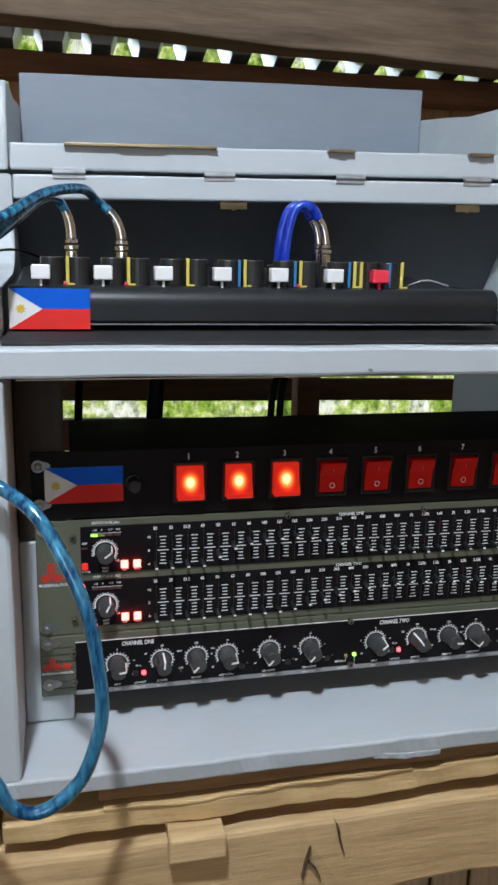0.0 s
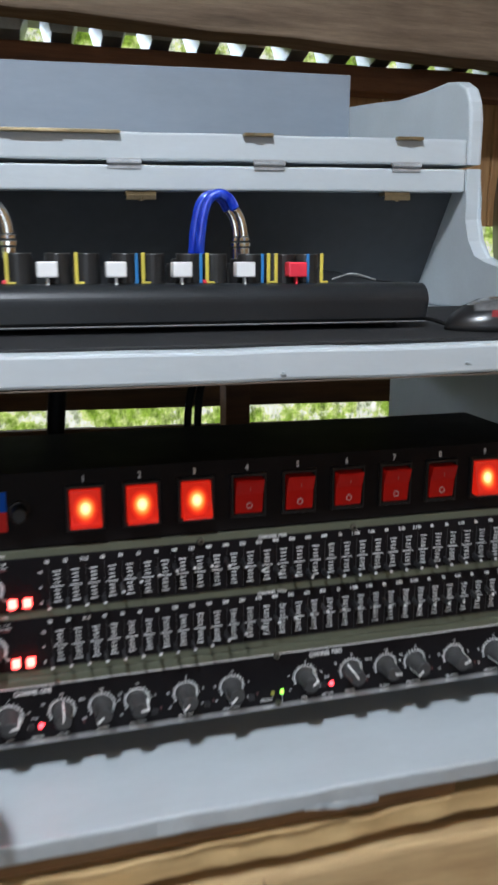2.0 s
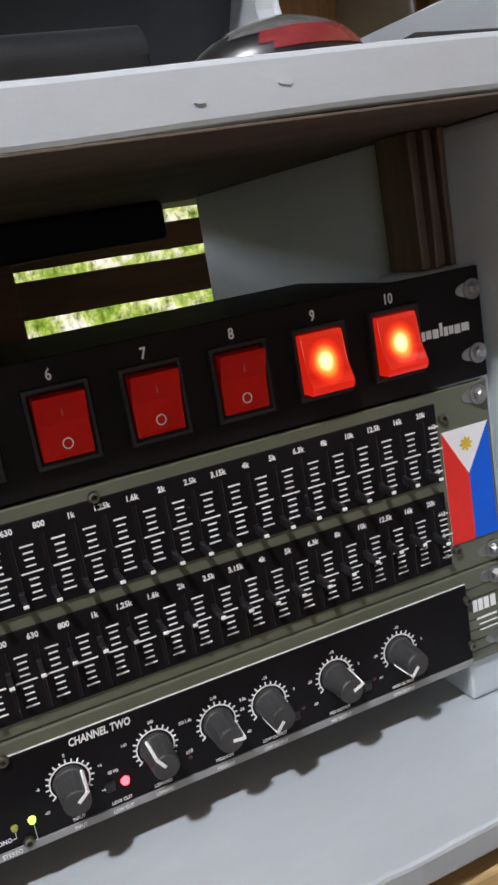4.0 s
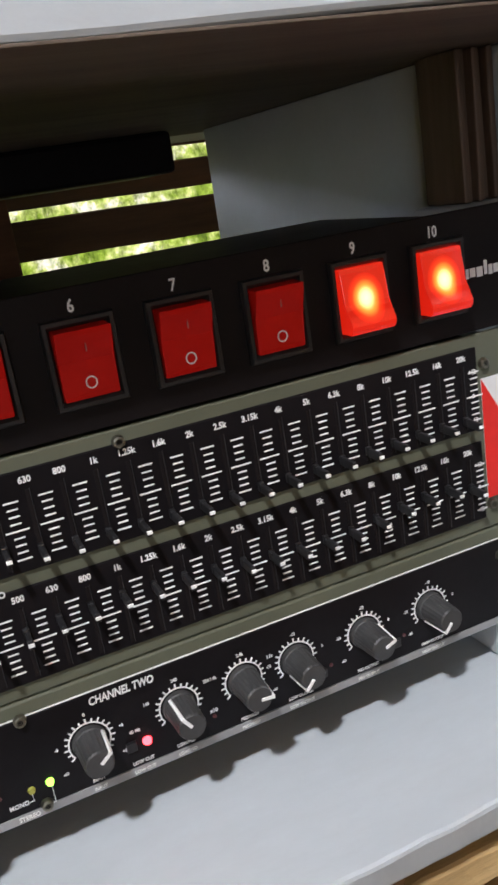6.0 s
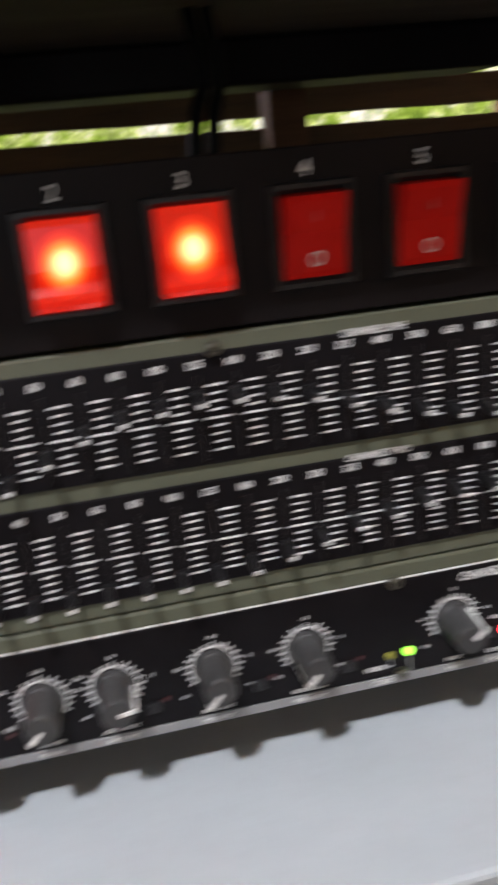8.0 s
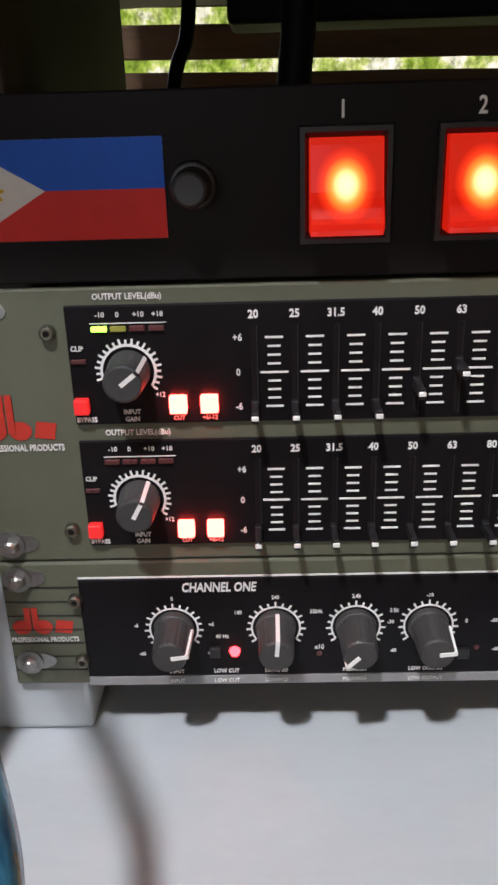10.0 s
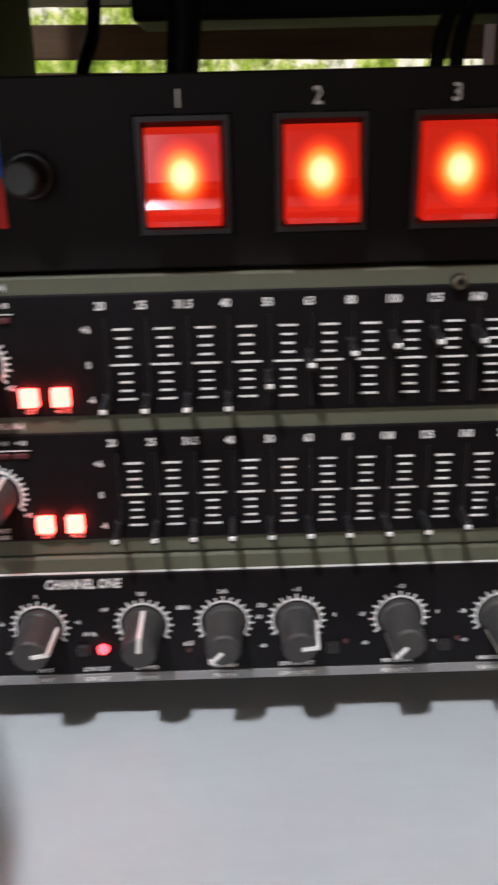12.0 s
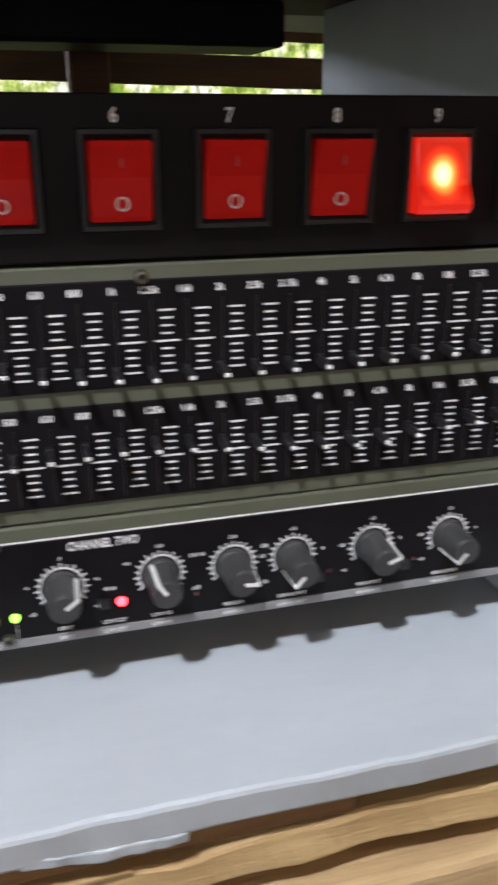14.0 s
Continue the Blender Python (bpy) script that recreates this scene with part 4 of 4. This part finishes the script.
part("leader_lines", bm, PRINT, win)
panel_screw(0.0, 1.0378, -0.0012, xo)
panel_screw(0.0015, 1.0, -0.0012, xo)
for sx in (-1, 1):
    for z in (1.0305, 1.0065):
        panel_screw(sx * 0.2168, z, -0.0012, xo)
    for z in (1.0382, 1.0055):
        ear_screw(sx * 0.2352, z, -0.0002, xo, -sx * 0.0028)
maker_logo(xo, -0.2395, 1.0165, 0.021, 0.0105, -0.0003)
letter("PROFESSIONAL PRODUCTS", 0.0026, -0.229, 1.0142, -0.0003, xo, PRINT, squeeze=0.72)
bm = bmesh.new()
for a in ((0.2205, 0.2232, 1.022, 1.028), (0.2238, 0.2265, 1.022, 1.028), (0.2272, 0.23, 1.022, 1.028), (0.231, 0.234, 1.022, 1.028), (0.2222, 0.234, 1.0175, 1.0185), (0.2235, 0.234, 1.0145, 1.0152), (0.2235, 0.234, 1.0115, 1.0122)):
    quad_plate(bm, *a, -0.0003)
part("model_mark", bm, PRINT, xo, "white model mark")

# ---- mixer ----
mx = thing("audio_mixer", (-0.065, 0.1, 1.2665), "black audio mixer with white fader caps on the shelf", "mixer")
prof = [(0.022, 1.2705), (0.018, 1.2745)] + [(0.031 - 0.013 * math.cos(a), 1.2852 + 0.013 * math.sin(a)) for a in (math.pi / 2 * k / 12 for k in range(13))] + [(0.045, 1.2982), (0.048, 1.2972), (0.052, 1.2935), (0.25, 1.306), (0.255, 1.30), (0.255, 1.2705)]
part("body", extrude(prof, "x", -0.2535, 0.1165, None, 0.003), MIXBLACK, mx, "black casing with rounded armrest")
bm = bmesh.new()
quad_plate(bm, -0.253, 0.116, 1.2716, 1.2723, 0.0185)
part("seam_line", bm, GREYPRINT, mx)
for x in (-0.235, 0.095):
    for y in (0.04, 0.23):
        part("foot", cyl((x, y, 1.2672), (0, 0, 1), 0.007, 0.007, 0.0034, 12), RUBBERMAT, mx)
flag(mx, -0.2535, -0.1985, 1.2685, 1.2965, 0.0178)
FADER = bmesh.new()
box(-0.0066, 0.0066, -0.005, 0.005, 0.0045, 0.0145, 0.001, FADER)
box(-0.0008, 0.0008, -0.002, 0.002, -0.003, 0.0045, 0, FADER)
FADERW, FADERR = mesh_of("fader_cap", FADER.copy(), WHITECAP), mesh_of("fader_cap", FADER, REDCAP)
ROTARY = mesh_of("rotary_knob", cyl((0, 0, -0.005), (0, 0, 1), 0.0088, 0.0084, 0.0245, 22, None, 0.0008), SWBEZEL)
RIBY = mesh_of("knob_rib", box(-0.0012, 0.0012, -0.0008, 0.0008, 0.0, 0.0200, 0.0004), YELLOW)
RIBB = mesh_of("knob_rib", box(-0.0010, 0.0010, -0.0008, 0.0008, 0.0, 0.0196, 0.0004), BLUECAP)
FOOTY = mesh_of("scale_mark", box(0.0, 0.0050, -0.0006, 0.0006, 0.0, 0.0014, 0.0003), YELLOW)
DOTR = mesh_of("peak_dot", box(-0.0032, -0.0002, -0.0006, 0.0006, 0.0, 0.0026, 0.0006), REDCAP)
for i in range(7):
    x = -0.2316 + 0.0431 * i - (0.0064 if i == 6 else 0)
    red = i == 6
    y = 0.03
    z = 1.2980
    part("fader_cap", FADERR if red else FADERW, WHITECAP, mx, "red master fader cap" if red else "", at=(x, y, z))
    ribs = [(0.0206, RIBY), (0.0105, RIBB), (-0.0127, RIBY)] if red else [(0.0186, RIBY)] + ([(0.0143, RIBB)] if i >= 3 else [])
    for row, yy in enumerate((0.045, 0.073, 0.103)):
        zz = z + 0.0003 - 0.0035 * row
        for side_x in ((0.0262, 0.0078) if not red else (0.0127, -0.0047)):
            k = part("rotary_knob", ROTARY, BEZEL, mx, at=(x + side_x + 0.002 * row, yy, zz))
            if row == 0 and side_x > 0.01:
                for dx, m in ribs:
                    part("knob_rib", m, YELLOW, k, at=(x + dx, 0.0352, zz))
                part("scale_mark", FOOTY, YELLOW, k, at=(x + ribs[0][0], 0.0347, zz))
                if i in (0, 1, 4):
                    part("peak_dot", DOTR, REDCAP, k, at=(x + ribs[0][0], 0.0347, zz))
solo("rubber_mat", plank(-0.255, 0.275, -0.052, 0.24, 1.2646, 1.2669, 0.0006, 0.0004, 20, 40), RUBBERMAT, "thin black rubber mat under the mixer and mouse", "mat")


def jack(x, y, z, lean, label):
    """A nickel jack plug standing in its socket, with ribbed sleeve and spring."""
    root = thing("jack_plug", (x, y, z), label, "plug", "jack plugs")
    part("barrel", cyl((x, y, z - 0.001), (0, 0, 1), 0.0052, 0.0052, 0.024, 20, None, 0.0008), CHROME, root)
    part("collar", cyl((x, y, z + 0.024), (0, 0, 1), 0.0062, 0.0062, 0.0035, 20, None, 0.0006), CHROME, root)
    part("collar", cyl((x, y, z + 0.029), (0, 0, 1), 0.0058, 0.0054, 0.003, 20, None, 0.0006), CHROME, root)
    top = Vector((x, y, z + 0.032))
    pts = [top, top + Vector((lean * 0.001, 0, 0.008)), top + Vector((lean * 0.004, 0, 0.017)), top + Vector((lean * 0.009, 0, 0.024))]
    part("spring", tube(pts, 0, 10, None, 6, (0.0046, 0.0036)), CHROME, root)
    return pts[-1]


def cable(points, r, material, label, pair=False, turns=6):
    if not pair:
        return solo("audio_cable", tube(points, r), material, label, "cable", "cables")
    root = thing("audio_cable", points[0], label, "cable", "cables")
    for k in range(2):
        part("strand", tube(points, r, 10, None, 16, None, r * 0.9, turns, math.pi * k), material, root)
    return root


e1 = jack(-0.208, 0.14, 1.299, -0.6, "nickel jack plug standing in the mixer")
e2 = jack(-0.167, 0.14, 1.299, -1.2, "nickel jack plug standing in the mixer")
e3 = jack(0.0327, 0.205, 1.30, -0.9, "nickel jack plug standing in the mixer")
e4 = jack(0.0303, 0.221, 1.30, -0.9, "nickel jack plug standing in the mixer")
cable([e1, e1 + Vector((-0.006, -0.010, 0.007)), (-0.232, 0.075, 1.358), (-0.262, -0.02, 1.328), (-0.31, -0.07, 1.305), (-0.37, -0.10, 1.27), (-0.41, -0.1, 1.2)], 0.0040, CABLETEAL, "clear teal audio cable leading off the mixer")
cable([e2, e2 + Vector((-0.009, -0.003, 0.007)), (-0.200, 0.105, 1.369), (-0.228, 0.05, 1.361), (-0.260, -0.02, 1.338), (-0.31, -0.06, 1.316), (-0.37, -0.09, 1.28), (-0.42, -0.09, 1.2)], 0.0040, CABLETEAL, "clear teal audio cable leading off the mixer")
cable([e3, e3 + Vector((-0.006, 0, 0.009)), e3 + Vector((-0.015, 0.001, 0.012)), e3 + Vector((-0.024, 0.002, 0.005)), e3 + Vector((-0.029, 0.004, -0.016)), e3 + Vector((-0.031, 0.006, -0.045)), e3 + Vector((-0.031, 0.008, -0.062))], 0.0047, CABLEBLUE, "bright blue cable looping behind the mixer")
cable([e4, e4 + Vector((-0.006, 0, 0.009)), e4 + Vector((-0.015, 0.001, 0.012)), e4 + Vector((-0.024, 0.002, 0.005)), e4 + Vector((-0.029, 0.004, -0.016)), e4 + Vector((-0.031, 0.006, -0.045)), e4 + Vector((-0.031, 0.008, -0.062))], 0.0047, CABLEBLUE, "bright blue cable looping behind the mixer")
# hanging loop in front of the rack
cable([(-0.40, -0.09, 1.26), (-0.33, -0.082, 1.222), (-0.285, -0.080, 1.1985), (-0.2575, -0.082, 1.1833), (-0.237, -0.1, 1.1715), (-0.2211, -0.113, 1.147), (-0.2089, -0.12, 1.116), (-0.2029, -0.124, 1.0808), (-0.2015, -0.126, 1.0548), (-0.206, -0.126, 1.0318), (-0.215, -0.126, 1.0098), (-0.229, -0.126, 0.9958), (-0.243, -0.126, 0.9908), (-0.256, -0.126, 0.9968), (-0.263, -0.126, 1.0108), (-0.285, -0.121, 1.0538), (-0.31, -0.121, 1.1238)], 0.0044, CABLETEAL, "clear teal cable hanging in a loop")
cable([(-0.275, 0.05, 1.318), (-0.25, 0.06, 1.322), (-0.225, 0.075, 1.314)], 0.0009, CABLEBLACK, "thin black wire over the mixer edge")
cable([(0.075, 0.10, 1.2985), (0.09, 0.095, 1.303), (0.108, 0.09, 1.2985)], 0.0007, GREYPRINT, "thin grey wire end on the mixer")
for pts, r in (([(-0.134, 0.155, 1.2455), (-0.136, 0.157, 1.21), (-0.139, 0.156, 1.17), (-0.141, 0.154, 1.06)], 0.0075), ([(-0.026, 0.16, 1.2455), (-0.022, 0.163, 1.215), (-0.029, 0.158, 1.185), (-0.034, 0.155, 1.06)], 0.0034), ([(-0.018, 0.16, 1.2455), (-0.014, 0.166, 1.215), (-0.020, 0.160, 1.185), (-0.024, 0.156, 1.06)], 0.0034), ([(-0.190, 0.28, 1.2455), (-0.194, 0.285, 1.215), (-0.203, 0.28, 1.18), (-0.207, 0.27, 1.05)], 0.0042)):
    cable(pts, r, CABLEBLACK, "black cable hanging behind the rack units")
# dark transformer box that hangs under the shelf
solo("adapter_box", box(-0.17, 0.19, 0.265, 0.335, 1.2188, 1.2449, 0.003), SWITCHBLACK, "black adapter box fixed under the shelf", "adapter")


def mouse():
    root = thing("computer_mouse", (0.178, 0.005, 1.267), "dark grey and red computer mouse on the mat", "mouse")

    def shell(lift, grow, z_lo, z_hi, x_lo=-9):
        bm = bmesh.new()
        bmesh.ops.create_uvsphere(bm, u_segments=40, v_segments=24, radius=1)
        for v in bm.verts:
            x, y, z = v.co
            z = max(z, 0.0)
            hump = 1 - 0.18 * max(0, -x)
            v.co = Vector((0.159 + x * 0.0365 * grow, 0.0 + y * (0.026 + 0.003 * x) * grow, 1.267 + lift + (z ** 0.8) * 0.0222 * hump * grow))
        cut = [f for f in bm.faces if not (z_lo <= f.calc_center_median().z <= z_hi and f.calc_center_median().x >= x_lo)]
        bmesh.ops.delete(bm, geom=cut, context="FACES")
        for f in bm.faces:
            f.smooth = True
        return bm
    part("body", shell(0, 1.0, 0, 9), MOUSEBODY, root, "dark glossy shell")
    part("side_panel", shell(0.0003, 1.012, 1.2735, 1.2815, 0.146), MOUSERED, root, "red side panel")
    part("top_panel", shell(0.0003, 1.008, 1.2815, 9, 0.138), MOUSESILVER, root, "grey silver top")
    part("base", shell(0.0, 1.02, 0, 1.2712), RUBBERMAT, root, "black base")
    part("sensor_light", box(0.166, 0.174, -0.0272, -0.0255, 1.2702, 1.2722, 0.0005), SENSOR, root, "red glow at its foot")


mouse()
cable([(0.124, 0.005, 1.2705), (0.115, 0.02, 1.2735), (0.10, 0.06, 1.271), (0.12, 0.2, 1.2715)], 0.0014, CABLEBLACK, "thin black mouse cord")


def lathe(profile, seg=72):
    """A round body about z from (radius, height) pairs."""
    bm = bmesh.new()
    rings = [[bm.verts.new((r * math.cos(a), r * math.sin(a), z)) for a in (2 * math.pi * k / seg for k in range(seg))] for r, z in profile]
    for lo, hi in zip(rings, rings[1:]):
        for k in range(seg):
            bm.faces.new((lo[k], lo[(k + 1) % seg], hi[(k + 1) % seg], hi[k])).smooth = True
    bm.faces.new(rings[0][::-1])
    bm.faces.new(rings[-1])
    return bm


def pot():
    """A tall polished pot and its dark lid, leaning on it edge-on."""
    px, py, z = 0.80, 0.583, 1.2178
    root = thing("steel_pot", (px, py, z), "tall polished steel cooking pot standing on a wooden ledge", "pot")
    bm = lathe([(0.100, 0.0), (0.108, 0.006), (0.110, 0.02), (0.110, 0.382), (0.105, 0.382), (0.105, 0.03), (0.02, 0.028)])
    bm.transform(Matrix.Translation((px, py, z)))
    part("body", bm, POTSTEEL, root)
    bm = lathe([(0.1102, 0.372), (0.1135, 0.374), (0.1145, 0.378), (0.1135, 0.382), (0.1102, 0.3835)])
    bm.transform(Matrix.Translation((px, py, z)))
    part("rim", bm, CHROME, root)
    lid_top = thing("pot_lid", (0.655, 0.70, z), "dark brown-grey domed lid leaning against the steel pot", "lid")
    turn = Matrix.Translation((0.655, 0.70, z + 0.1755)) @ Matrix.Rotation(radians(-16), 4, "Z") @ Matrix.Rotation(radians(-90), 4, "Y")
    bm = lathe([(0.172, -0.002), (0.175, 0.0), (0.175, 0.004), (0.168, 0.008), (0.12, 0.013), (0.06, 0.016), (0.004, 0.017)])
    bm.transform(turn)
    part("dome", bm, ENAMEL, lid_top)


solo("ledge", plank(0.5, 0.979, 0.48, 0.88, 1.197, 1.217, 0.002, 0.0006, 16, 51), BROWNWOOD, "brown plank ledge behind the cabinet", "shelf")
solo("ledge_bracket", plank(0.95, 0.979, 0.49, 0.87, 1.12, 1.1968, 0.002, 0.0004, 6, 52), BROWNWOOD, "brown timber bracket under the ledge", "bracket")
# Flat uneven black piece between the mouse and the right cheek.
bm = plank(0.222, 0.2765, 0.0, 0.14, 1.2671, 1.281, 0.005, 0.003, 14, 53)
solo("black_piece", bm, RUBBERMAT, "flat black piece lying on the shelf", "cloth")
pot()
write_all()
